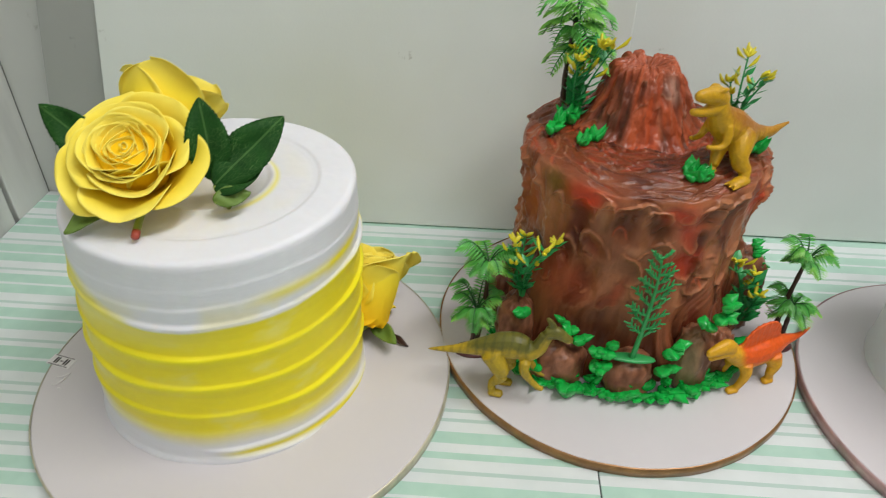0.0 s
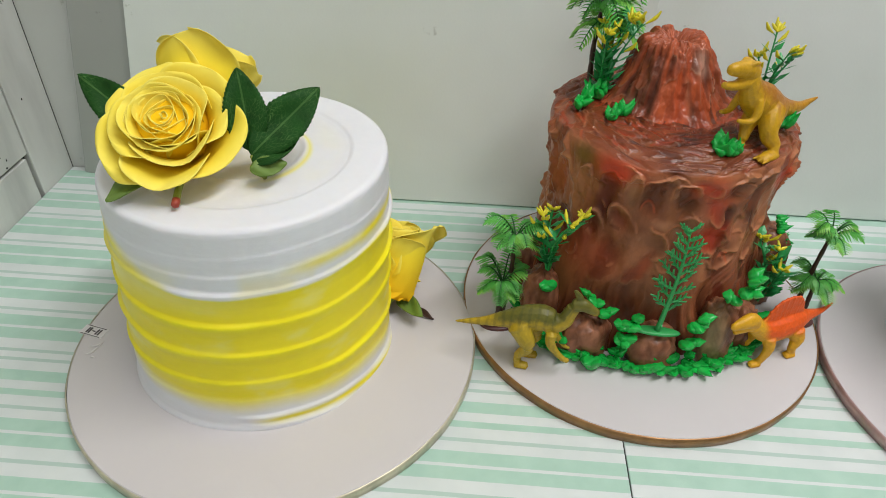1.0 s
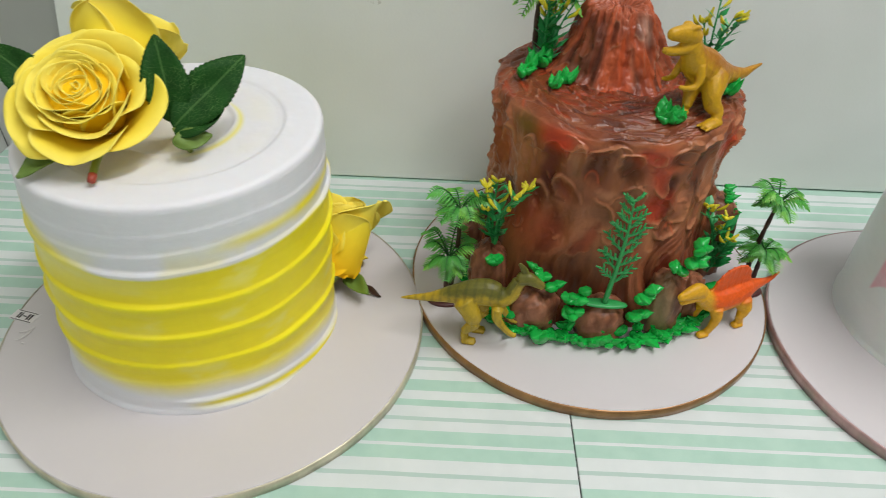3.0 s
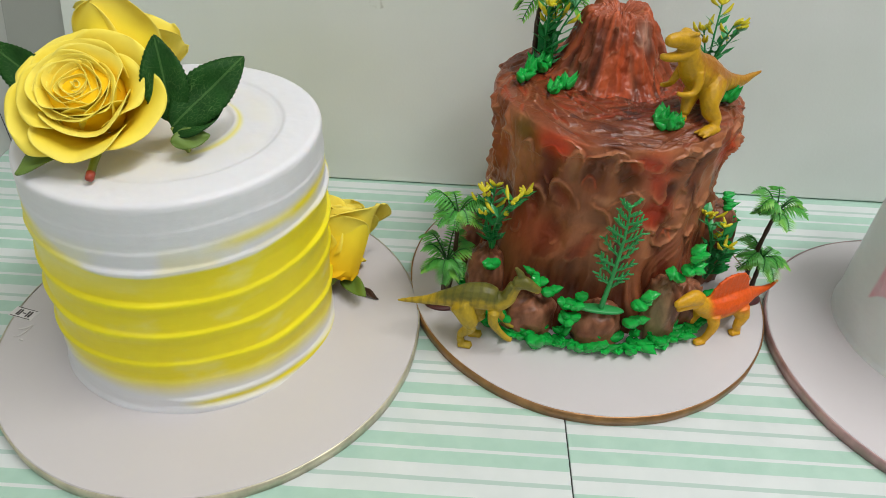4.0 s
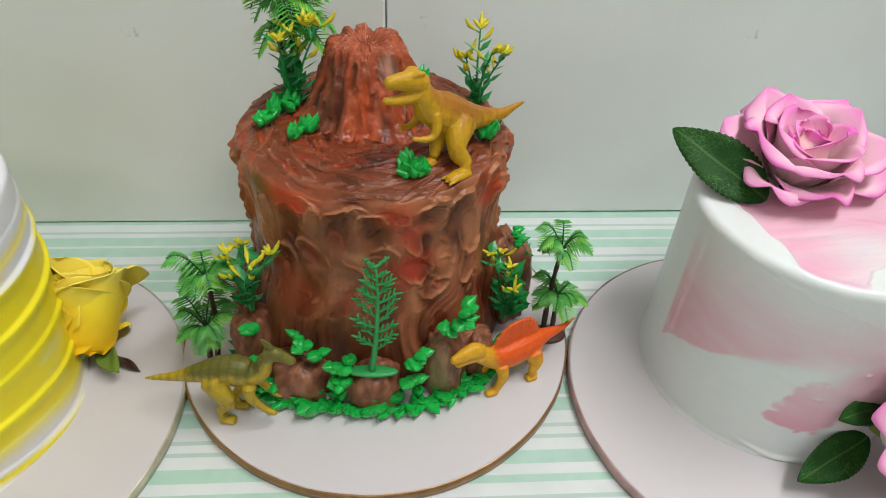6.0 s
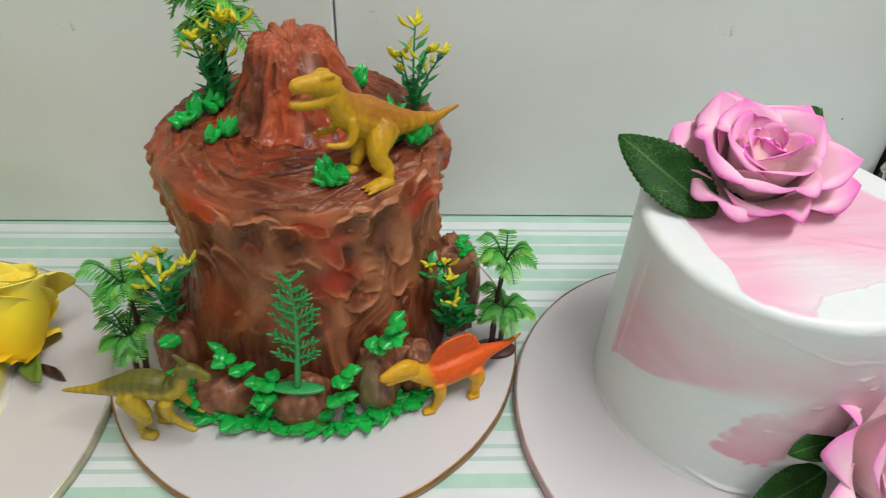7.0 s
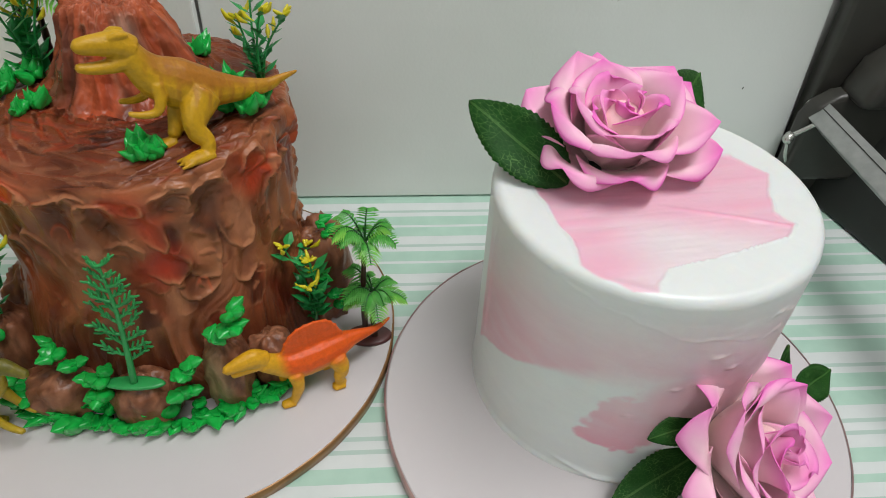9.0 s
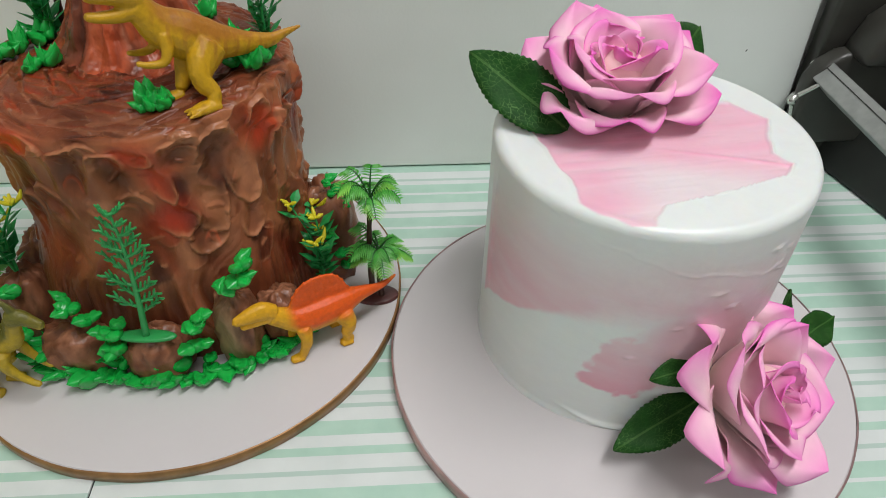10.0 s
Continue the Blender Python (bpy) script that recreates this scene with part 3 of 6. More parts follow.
def pink_cake():
    cake = thing("pink_cake", pose(PC[0], PC[1], BZ), "round white buttercream cake brushed with soft pink smears", "cake", "cakes on the table")
    rim = 0.0050

    def smear(r0, t):
        x, y = r0 * np.sin(t), -r0 * np.cos(t)
        wob = fbm(np.c_[x * 75, y * 75, x * 0], 51)
        streaks = fbm(np.c_[x * 22 + y * 4, y * 240 - x * 30, x * 0], 52)
        east = np.interp(y, (-0.0705, -0.065, -0.0567, -0.0503, -0.0379, -0.0298, -0.0210, -0.0097, 0.0084, 0.0228), (-0.019, -0.018, -0.012, 0.013, 0.049, 0.056, 0.0488, 0.0510, 0.0600, 0.0480)) + 0.0018 * wob
        west = np.interp(y, (-0.0704, -0.0684, -0.0618, -0.0537, -0.0425, -0.0263, -0.0065, 0.0179), (-0.0190, -0.0288, -0.0400, -0.0476, -0.0466, -0.0523, -0.0568, -0.0614)) + 0.0024 * wob
        inside = step(east + 0.0012, east - 0.0012, x) * step(west - 0.0012, west + 0.0016, x) * step(-0.0712, -0.0695, y) * step(0.034, 0.028, y + 0.12 * x)
        pale = step(0.0, -0.024, y + 0.0155 + 0.275 * x) * step(-0.040, -0.005, x) * 0.66
        crease = np.exp(-((y + 0.0155 + 0.275 * x) / 0.0014) ** 2) * inside * step(-0.01, 0.03, x)
        return x, y, wob, streaks, inside, pale, crease

    def place(r0, h0, t, ang):
        deg = np.degrees(ang)
        flow = fbm(np.c_[np.cos(t) * 2.5, np.sin(t) * 2.5, h0 * 18], 41)
        fine = fbm(np.c_[np.cos(t) * 9, np.sin(t) * 9, h0 * 120], 42)
        side = step(P_H - 0.0005, P_H - 0.004, h0)
        rag = 0.0016 * value_noise(np.c_[deg * 0.22, h0 * 0, h0 * 0], 45)
        run = 0.1235 - 0.00032 * (deg + 38) + rag
        lip = 0.0005 * (0.4 + 0.6 * step(-0.3, 0.3, flow)) * np.where(h0 > run, np.exp(-((h0 - run) / 0.0010) ** 2), np.exp(-((h0 - run) / 0.0006) ** 2)) * step(-55, -40, deg) * step(48, 36, deg)
        lip += 0.0010 * np.exp(-((deg + 80 - 25 * (h0 - 0.09)) / 1.0) ** 2) * step(0.044, 0.052, h0) * step(0.126, 0.110, h0)
        lip += 0.0013 * np.exp(-((h0 - 0.005 - 0.003 * np.sin(deg * 0.12)) / 0.0014) ** 2) * step(-38, -24, deg) * step(22, 4, deg)
        for d0, hh, w in ((10, 0.098, 2.2), (18, 0.088, 1.8), (0, 0.078, 1.6), (30, 0.116, 2.0), (-13, 0.057, 1.4), (34, 0.104, 1.6), (38, 0.112, 1.3)):
            lip += 0.0008 * np.exp(-((deg - d0) / w) ** 2 - ((h0 - hh) / 0.0011) ** 2)
        r = r0 + side * (0.0006 * flow + 0.00015 * fine + lip) + 0.0010 * step(0.004, 0.0, h0)
        x, y, wob, streaks, inside, pale, crease = smear(r0, t)
        edge = inside * (1 - inside) * 4
        lift = -0.0005 * inside + 0.0009 * edge + 0.0004 * streaks * inside + 0.0002 * wob + 0.0007 * crease
        return r, h0 + lift * (1 - side) * step(P_RT - 0.004, P_RT - 0.0085, r0)

    def tint_of(r0, h0, t, ang):
        deg = np.degrees(ang)
        flow = fbm(np.c_[np.cos(t) * 2.5, np.sin(t) * 2.5, h0 * 18], 41)
        fine = fbm(np.c_[np.cos(t) * 9, np.sin(t) * 9, h0 * 120], 42)
        brush = fbm(np.c_[np.cos(t) * 3.0, np.sin(t) * 3.0, h0 * 130 + deg * 0.04], 46)
        edge = np.interp(deg, (-86, -79, -61, -37, -18, 8, 30, 70), (0.036, 0.046, 0.056, 0.074, 0.082, 0.080, 0.068, 0.06)) + 0.0015 * fine
        soft_edge = 0.0012 + 0.010 * step(-55, -10, deg)
        band = step(edge - soft_edge, edge + soft_edge, h0) * step(-86.5, -84.5, deg) * step(125, 80, deg)
        band *= step(0.138, 0.066 + 0.02 * step(-50, 0, deg), h0) * (0.70 + 0.30 * step(-10, -70, deg)) * (0.78 + 0.25 * brush)
        blot = np.hypot((deg + 13) / 15.0, (h0 - 0.050) / 0.021) + 0.42 * fine + 0.25 * flow
        blot2 = np.hypot((deg + 20) / 10.0, (h0 - 0.036) / 0.0065) + 0.30 * fine
        spot = np.maximum(step(1.12, 0.92, blot), step(1.1, 0.9, blot2)) * (0.80 + 0.2 * brush) * (0.55 + 0.45 * step(0.075, 0.030, h0))
        veil = step(1.15, 0.55, np.hypot((deg - 14) / 30, (h0 - 0.062) / 0.034) + 0.2 * flow) * 0.55
        amount = np.clip(np.maximum(np.maximum(band * 0.85, spot * 0.95), veil), 0, 1)
        white = np.array((0.735, 0.77, 0.755))
        side = blend(white, (0.74, 0.27, 0.375), amount * 0.95)
        x, y, wob, streaks, inside, pale, crease = smear(r0, t)
        top_amount = np.clip(inside * (0.80 + 0.16 * streaks) * (1 - pale) + 0.30 * crease, 0, 1)
        top = blend(white, (0.80, 0.395, 0.525), top_amount)
        w = step(P_H - 0.004, P_H - 0.0015, h0)
        return blend(side, white, w * (1 - inside)) * (1 - inside * w)[:, None] + top * (inside * w)[:, None]

    coat(cake, round_outline(P_RB, P_RT, P_H, rim, 180, 100), 0.0, place, tint_of, MAT_CREAM_P, ("white cream side with brushed pink bands", "white cream top with a pink smear"))
    return cake


pink_cake()

# ---------------------------------------------------------------- volcano cake
VC = (0.2085, 0.5950)
BROWN, DARK, TAN, RED = (0.190, 0.066, 0.030), (0.060, 0.018, 0.010), (0.42, 0.205, 0.110), (0.50, 0.060, 0.020)
CREAM, MOSS, MAROON, ORANGE = (0.54, 0.35, 0.22), (0.10, 0.13, 0.024), (0.120, 0.024, 0.011), (0.36, 0.100, 0.036)

# knife strokes that show: degrees from the front, height, way of the knife (degrees), half length, half width, depth, lip (mm), colour
SHOWN = (
    (-66, 0.112, 85, 20, 8, 2.0, 0.9, (0.36, 0.13, 0.055)), (-50, 0.112, 85, 22, 5, 1.0, 0.9, TAN), (-36, 0.110, 80, 24, 10, 2.2, 0.6, MAROON), (-42, 0.088, 100, 14, 8, 1.6, 0.7, (0.22, 0.055, 0.024)),
    (-31, 0.138, 15, 13, 5.5, 0.8, 0.5, ORANGE), (-24, 0.122, 85, 17, 5, 1.2, 0.8, (0.26, 0.14, 0.065)), (-13, 0.088, 5, 13, 11, 0.9, 1.1, (0.30, 0.145, 0.080)), (3, 0.100, 60, 11, 9, 1.4, 0.9, (0.37, 0.185, 0.105)),
    (-14, 0.124, 75, 18, 10.5, 3.2, 0.8, (0.25, 0.095, 0.055)), (1, 0.122, 100, 16, 8.5, 2.8, 0.9, (0.20, 0.085, 0.042)), (-5, 0.135, 100, 8, 6, 1.2, 0.6, (0.22, 0.085, 0.048)),
    (46, 0.112, -80, 21, 8, 1.5, 1.3, (0.38, 0.185, 0.100)), (37, 0.123, 80, 17, 10, 2.6, 1.1, (0.27, 0.12, 0.070)), (23, 0.130, 60, 15, 9, 2.5, 0.9, (0.25, 0.115, 0.065)), (22, 0.112, -80, 10, 5, 1.8, 0.7, DARK),
    (31, 0.101, -85, 19, 9, 1.6, 1.4, TAN), (9, 0.136, -50, 12, 5.5, 0.9, 0.7, RED), (15, 0.118, -70, 14, 5, 1.1, 0.8, (0.42, 0.095, 0.042)), (18, 0.095, -70, 14, 9, 2.0, 0.9, (0.37, 0.055, 0.022)),
    (27, 0.082, -80, 12, 10, 2.8, 1.1, (0.25, 0.105, 0.060)), (57, 0.128, 85, 15, 7, 1.2, 0.9, RED), (66, 0.105, 95, 24, 5, 1.3, 1.2, (0.30, 0.14, 0.080)), (76, 0.100, 85, 27, 7, 1.6, 1.3, (0.37, 0.19, 0.110)),
    (-27, 0.100, 120, 13, 7, 1.6, 0.8, (0.28, 0.075, 0.032)), (48, 0.082, -95, 14, 7, 1.4, 1.0, (0.33, 0.15, 0.085)),
)
# soft clouds of sprayed colour, the dark browns painting shade into stroke hollows: degrees, height, half widths,
# colour, strength
SPRAYED_AND_SHADED = ((-31, 0.138, 13, 0.010, RED, 0.75), (-36, 0.112, 12, 0.020, MAROON, 0.65), (10, 0.134, 9, 0.010, RED, 0.75), (16, 0.118, 7, 0.011, RED, 0.60), (18, 0.094, 11, 0.012, (0.40, 0.045, 0.018), 0.85), (57, 0.128, 11, 0.012, RED, 0.80),
           (-44, 0.070, 20, 0.018, (0.30, 0.058, 0.024), 0.60), (-68, 0.112, 9, 0.022, (0.42, 0.13, 0.05), 0.5), (92, 0.125, 9, 0.014, RED, 0.6), (-14, 0.122, 10, 0.013, (0.17, 0.065, 0.036), 0.45), (-95, 0.13, 14, 0.018, (0.42, 0.12, 0.05), 0.6),
           (-14, 0.122, 8, 0.012, (0.11, 0.040, 0.020), 0.65), (1, 0.121, 6, 0.010, (0.10, 0.040, 0.018), 0.65), (23, 0.131, 6, 0.009, (0.12, 0.045, 0.022), 0.60), (37, 0.125, 7, 0.011, (0.13, 0.050, 0.026), 0.60), (27, 0.082, 7, 0.008, (0.11, 0.042, 0.022), 0.65),
           (22, 0.112, 4, 0.007, DARK, 0.70), (-38, 0.098, 9, 0.013, DARK, 0.55), (-6, 0.104, 6, 0.004, (0.50, 0.28, 0.17), 0.60), (-24, 0.128, 3, 0.012, (0.42, 0.23, 0.12), 0.55), (9, 0.107, 4, 0.007, (0.48, 0.25, 0.15), 0.55), (31, 0.097, 5, 0.010, (0.46, 0.23, 0.13), 0.60),
           (49, 0.112, 5, 0.016, (0.46, 0.24, 0.14), 0.60), (-17, 0.087, 8, 0.009, (0.38, 0.19, 0.105), 0.55), (-53, 0.112, 4, 0.020, (0.44, 0.23, 0.12), 0.55), (30, 0.139, 14, 0.003, (0.50, 0.27, 0.16), 0.50), (-12, 0.141, 12, 0.003, (0.46, 0.22, 0.13), 0.45), (-88, 0.10, 8, 0.03, (0.40, 0.20, 0.10), 0.4),
           (-50, 0.139, 7, 0.009, MOSS, 0.70), (-52, 0.040, 9, 0.014, MOSS, 0.5), (33, 0.070, 12, 0.012, (0.30, 0.14, 0.08), 0.5))


def lay_strokes(x, y, strokes, relief, tint, tear, around=0.0):
    """Draws knife strokes one over the other: each is a shallow trough that ends in a squeezed-up, paler lip. around: where x closes on itself."""
    for cx, cy, way, long, wide, depth, lip, colour in strokes:
        dx, dy = x - cx, y - cy
        if around:
            dx = (dx + around / 2) % around - around / 2
        reach = max(long, wide) * 1.5
        near = np.nonzero((np.abs(dx) < reach) & (np.abs(dy) < reach))[0]
        if not len(near):
            continue
        ca, sa = cos(math.radians(way)), sin(math.radians(way))
        u = (dx[near] * ca + dy[near] * sa) / long + 0.22 * tear[0][near]
        v = (dy[near] * ca - dx[near] * sa) / wide + 0.28 * tear[1][near] + 0.22 * u * u
        rho = np.sqrt(u * u + v * v)
        keen = 0.10 + 0.80 * step(0.0, 0.9, u + 0.35 * v)                # soft where the knife sets in, crisp where it leaves
        m = np.clip((1.0 - rho) / (1.0 - keen), 0, 1)
        m = m * m * (3 - 2 * m)
        end = np.exp(-(((rho - 0.94) / 0.055) ** 2)) * step(0.15, 0.8, u)
        high = -depth * (1 - np.clip(rho, 0, 1) ** 2) * (0.9 - 0.3 * u) + lip * end
        relief[near] = relief[near] * (1 - m) + m * (0.45 * relief[near] + high)
        pale = np.clip(0.85 * end * min(1.0, lip / 0.001), 0, 1)[:, None]
        own = np.asarray(colour) * (1 - pale) + np.asarray(CREAM) * pale
        own = own * (1 + 0.12 * tear[2][near])[:, None]
        w = (m * step(1.05, 0.25, rho - 0.45 * step(0.2, 0.9, u)) * 0.92)[:, None]
        tint[near] = tint[near] * (1 - w) + own * w
    return relief, tint


def pull_lips(x, y, strokes, relief, tint, tear, around):
    """The thin pale lip of cream that each stroke leaves where the knife lifts off: fading inwards, breaking off sharply outwards."""
    for cx, cy, way, long, wide, depth, lip, colour in strokes:
        dx, dy = (x - cx + around / 2) % around - around / 2, y - cy
        reach = max(long, wide) * 1.5
        near = np.nonzero((np.abs(dx) < reach) & (np.abs(dy) < reach))[0]
        ca, sa = cos(math.radians(way)), sin(math.radians(way))
        u = (dx[near] * ca + dy[near] * sa) / long + 0.20 * tear[0][near]
        v = (dy[near] * ca - dx[near] * sa) / wide + 0.25 * tear[1][near] + 0.22 * u * u
        rho = np.sqrt(u * u + v * v)
        ahead = step(0.0, 0.55, u + 0.5 * tear[2][near])
        ridge = step(0.55, 0.97, rho) ** 2 * step(1.04, 0.99, rho) * ahead
        relief[near] += lip * ridge - 0.45 * lip * step(0.99, 1.04, rho) * step(1.35, 1.04, rho) * ahead
        tint[near] = blend(tint[near], colour, 0.62 * ridge)
    return relief, tint


def volcano_cake():
    cake = thing("volcano_cake", pose(VC[0], VC[1], BZ), "brown and red volcano cake with rough palette-knife buttercream", "cake", "cakes on the table")
    n, m = 720, 390
    th = np.linspace(0, 2 * pi, n, endpoint=False)
    outline = smooth_line([(0.0830, 0.0), (0.0825, 0.010), (0.0800, 0.030), (0.0765, 0.055), (0.0745, 0.078), (0.0745, 0.100), (0.0755, 0.122), (0.0775, 0.138), (0.0755, 0.1455), (0.070, 0.1475), (0.056, 0.1485), (0.038, 0.1500), (0.018, 0.1500), (0.0, 0.1500)], m)
    tg, ig = np.meshgrid(th, np.arange(m))
    t, i = tg.ravel(), ig.ravel().astype(int)
    r0, h0 = outline[i, 0], outline[i, 1]
    along = np.r_[0, np.cumsum(np.hypot(*np.diff(outline, axis=0).T))][i]      # length up the outline
    ang = np.angle(np.exp(1j * t))
    wall = step(0.1485, 0.1440, h0)
    top = 1 - wall
    girth = 0.0755
    ring = 2 * pi * girth
    ct, st = np.cos(t), np.sin(t)
    tear = [fbm(np.c_[ct * 9, st * 9, along * 120], 61, 3), fbm(np.c_[ct * 10, st * 10, along * 110], 62, 3), fbm(np.c_[ct * 5, st * 5, along * 60], 63, 3)]
    big = fbm(np.c_[ct * 1.9, st * 1.9, along * 16], 64, 2)
    twist = t + 0.30 * value_noise(np.c_[ct * 2, st * 2, along * 22], 160) - along * 2.2 * np.sin(ang)
    lower = step(0.070, 0.030, h0 + 0.014 * value_noise(np.c_[ct * 3, st * 3, t * 0], 60))
    grain = fbm(np.c_[np.cos(twist) * 9, np.sin(twist) * 9, along * 10], 66, 4)
    thin = fbm(np.c_[np.cos(twist) * 22, np.sin(twist) * 22, along * 16], 67, 3)
    fold = np.clip(1 - np.abs(grain) * 4.5, 0, 1)
    tint = blend((0.34, 0.160, 0.082), BROWN, step(-0.15, 0.65, tear[2]) * 0.8)
    # shade round the foot is put into the colour as a darker brown
    tint = blend(tint, (0.125, 0.040, 0.018), lower * 0.9)
    relief = np.zeros_like(t)
    rng = random.Random(21)
    browns = (BROWN, (0.21, 0.080, 0.040), (0.15, 0.050, 0.024), TAN, (0.26, 0.066, 0.027), MAROON, DARK)
    under = [(rng.uniform(0, ring), rng.uniform(0.030, 0.146), rng.uniform(58, 122) * rng.choice((1, 1, -1)), rng.uniform(0.014, 0.026), rng.uniform(0.008, 0.014), rng.uniform(0.0010, 0.0022), rng.uniform(0.0002, 0.0010), rng.choice(browns)) for _ in range(64)]
    relief, tint = lay_strokes(t * girth, along, under, relief, tint, tear, ring)
    relief = relief * (1 - 0.7 * lower) + (0.0005 + 0.0026 * lower) * grain + (0.0001 + 0.0009 * lower) * thin + 0.0012 * fold * lower
    tint = blend(tint, (0.36, 0.150, 0.078), lower * step(0.0, 0.5, grain + 0.5 * thin) * 0.75)
    tint = blend(tint, DARK, (0.25 + 0.55 * lower) * step(0.05, 0.5, -grain - 0.4 * thin) * 0.8)
    shown = [(math.radians(d) * girth, s, way + 6 * rng.uniform(-1, 1), lo * 0.00112, wi * 0.00115, de * 0.0015, li * 0.0019, tuple(c * 0.80 for c in col)) for d, s, way, lo, wi, de, li, col in SHOWN]
    relief, tint = lay_strokes(t * girth, along, shown, relief, tint, tear, ring)
    small = [(rng.uniform(0, ring), rng.uniform(0.060, 0.146), rng.uniform(0, 360), rng.uniform(0.002, 0.006), rng.uniform(0.0012, 0.0026), rng.uniform(0.0002, 0.0007), rng.uniform(0.0003, 0.0008), rng.choice((TAN, BROWN, (0.30, 0.13, 0.072)))) for _ in range(170)]
    relief, tint = lay_strokes(t * girth, along, small, relief, tint, tear, ring)
    for d, s, wa, ws, col, much in SPRAYED_AND_SHADED:
        off = np.angle(np.exp(1j * (ang - math.radians(d))))
        cloud = np.exp(-((off / math.radians(wa)) ** 2 + ((along - s) / ws) ** 2) ** 1.3) * (1 + 0.25 * tear[2]) * much
        tint = blend(tint, col, np.clip(cloud * (1.15 if col[0] > 0.2 else 0.70), 0, 1))
    lips = [(cx, cy, way, lo, wi, 0, 0.0008, (0.46, 0.25, 0.14)) for cx, cy, way, lo, wi, de, li, col in shown if col[0] > 0.13]
    lips += [(rng.uniform(0, ring), rng.uniform(0.060, 0.140), rng.choice((1, -1)) * rng.uniform(30, 130), rng.uniform(0.006, 0.014), rng.uniform(0.004, 0.009), 0, 0.0008, rng.choice(((0.46, 0.25, 0.145), (0.40, 0.18, 0.095), (0.50, 0.12, 0.05)))) for _ in range(20)]
    relief, tint = pull_lips(t * girth, along, lips, relief, tint, tear, ring)
    # the flat top, scraped round the cone
    px, py = r0 * st, -r0 * ct
    flat_relief, flat = np.zeros_like(t), np.tile((0.22, 0.068, 0.031), (len(t), 1))
    swept = []
    for _ in range(420):
        a, q = rng.uniform(0, 2 * pi), 0.078 * math.sqrt(rng.uniform(0.05, 1.0))
        col = rng.choice(((0.25, 0.085, 0.040), BROWN, (0.36, 0.072, 0.028), (0.36, 0.165, 0.095), (0.09, 0.028, 0.014), (0.30, 0.125, 0.066))) if q > 0.048 else rng.choice(((0.28, 0.052, 0.022), (0.40, 0.080, 0.030), (0.36, 0.105, 0.050), (0.08, 0.022, 0.012)))
        swept.append((q * sin(a), -q * cos(a), math.degrees(a) + rng.choice((0, 180)) + rng.uniform(-32, 32), rng.uniform(0.007, 0.020), rng.uniform(0.0012, 0.0036), rng.uniform(0.0009, 0.0019), rng.uniform(0.0005, 0.0012), col))
    flat_relief, flat = lay_strokes(px, py, swept, flat_relief, flat, [c * 0.8 for c in tear])
    tint = blend(tint, 0.0, top) + 0.74 * flat * top[:, None]
    spikes = fbm(np.c_[ct * 9, st * 9, along * 80], 65, 3)
    back = step(0.75, 1.3, np.abs(ang))
    dr = 0.0026 * big + relief * wall + 0.0010 + 0.006 * step(0.080, 0.020, h0) * np.exp(-((ang + 0.80) / 0.45) ** 2)
    dr += (0.0005 + 0.0085 * back) * np.clip(spikes - 0.10, 0, 1) * step(0.030, 0.10, h0) * wall
    r = np.maximum(r0 + dr * np.clip(r0 / 0.05, 0, 1), 0.0)
    dh = top * (flat_relief + 0.002 * big - 0.0005) + wall * 0.0014 * big
    dh -= 0.0045 * step(1.0, 0.3, np.abs(ang)) * step(0.045, 0.075, r0) * step(0.12, 0.147, h0)
    h = np.maximum(h0 + dh * step(0.0, 0.02, h0), 0.0)
    x, y = r * st, -r * ct
    y = np.where(y < 0, y * 0.89, y * 1.06)              # the front is flatter than the back
    shape("cake_body", np.c_[x, y, h], grid_faces(m, n, True), MAT_CHOC, cake, "rough brown buttercream body with red streaks", tint=tint * (0.95, 0.71, 0.57))
    # the crater cone, pulled up in flutes
    n, m = 320, 160
    th = np.linspace(0, 2 * pi, n, endpoint=False)
    outline = smooth_line([(0.0600, -0.004), (0.0480, 0.0000), (0.0390, 0.0050), (0.0325, 0.0145), (0.0280, 0.0260), (0.0228, 0.0365), (0.0180, 0.0425), (0.0135, 0.0440), (0.009, 0.0425), (0.005, 0.0405), (0.0, 0.0400)], m)
    tg, ig = np.meshgrid(th, np.arange(m))
    t, i = tg.ravel(), ig.ravel().astype(int)
    r0, h0 = outline[i, 0], outline[i, 1]
    along = np.r_[0, np.cumsum(np.hypot(*np.diff(outline, axis=0).T))][i]
    ct, st = np.cos(t), np.sin(t)
    tear = [fbm(np.c_[ct * 7, st * 7, along * 120], 71, 3), fbm(np.c_[ct * 8, st * 8, along * 90], 72, 3), fbm(np.c_[ct * 4, st * 4, along * 60], 73, 3)]
    flute = fbm(np.c_[ct * 3.2, st * 3.2, h0 * 18], 74)
    lump = fbm(np.c_[ct * r0 * 150, st * r0 * 150, h0 * 130], 75)
    bent = t + 0.20 * value_noise(np.c_[ct * 1.5, st * 1.5, h0 * 40], 76)
    rill = fbm(np.c_[np.cos(bent) * 4.5, np.sin(bent) * 4.5, h0 * 20], 77, 4)
    hair = fbm(np.c_[np.cos(bent) * 20, np.sin(bent) * 20, h0 * 22], 78, 3)
    relief = 0.0034 * rill + 0.0005 * hair + 0.0008 * np.clip(1 - np.abs(rill) * 4, 0, 1)
    tint = blend((0.24, 0.056, 0.024), (0.42, 0.082, 0.028), step(0.0, 0.5, rill))
    tint = blend(tint, DARK, step(0.05, 0.45, -rill - 0.3 * hair) * 0.8)
    tint = blend(tint, (0.30, 0.135, 0.080), step(0.25, 0.7, hair + 0.3 * rill) * 0.55)
    girth = 0.029
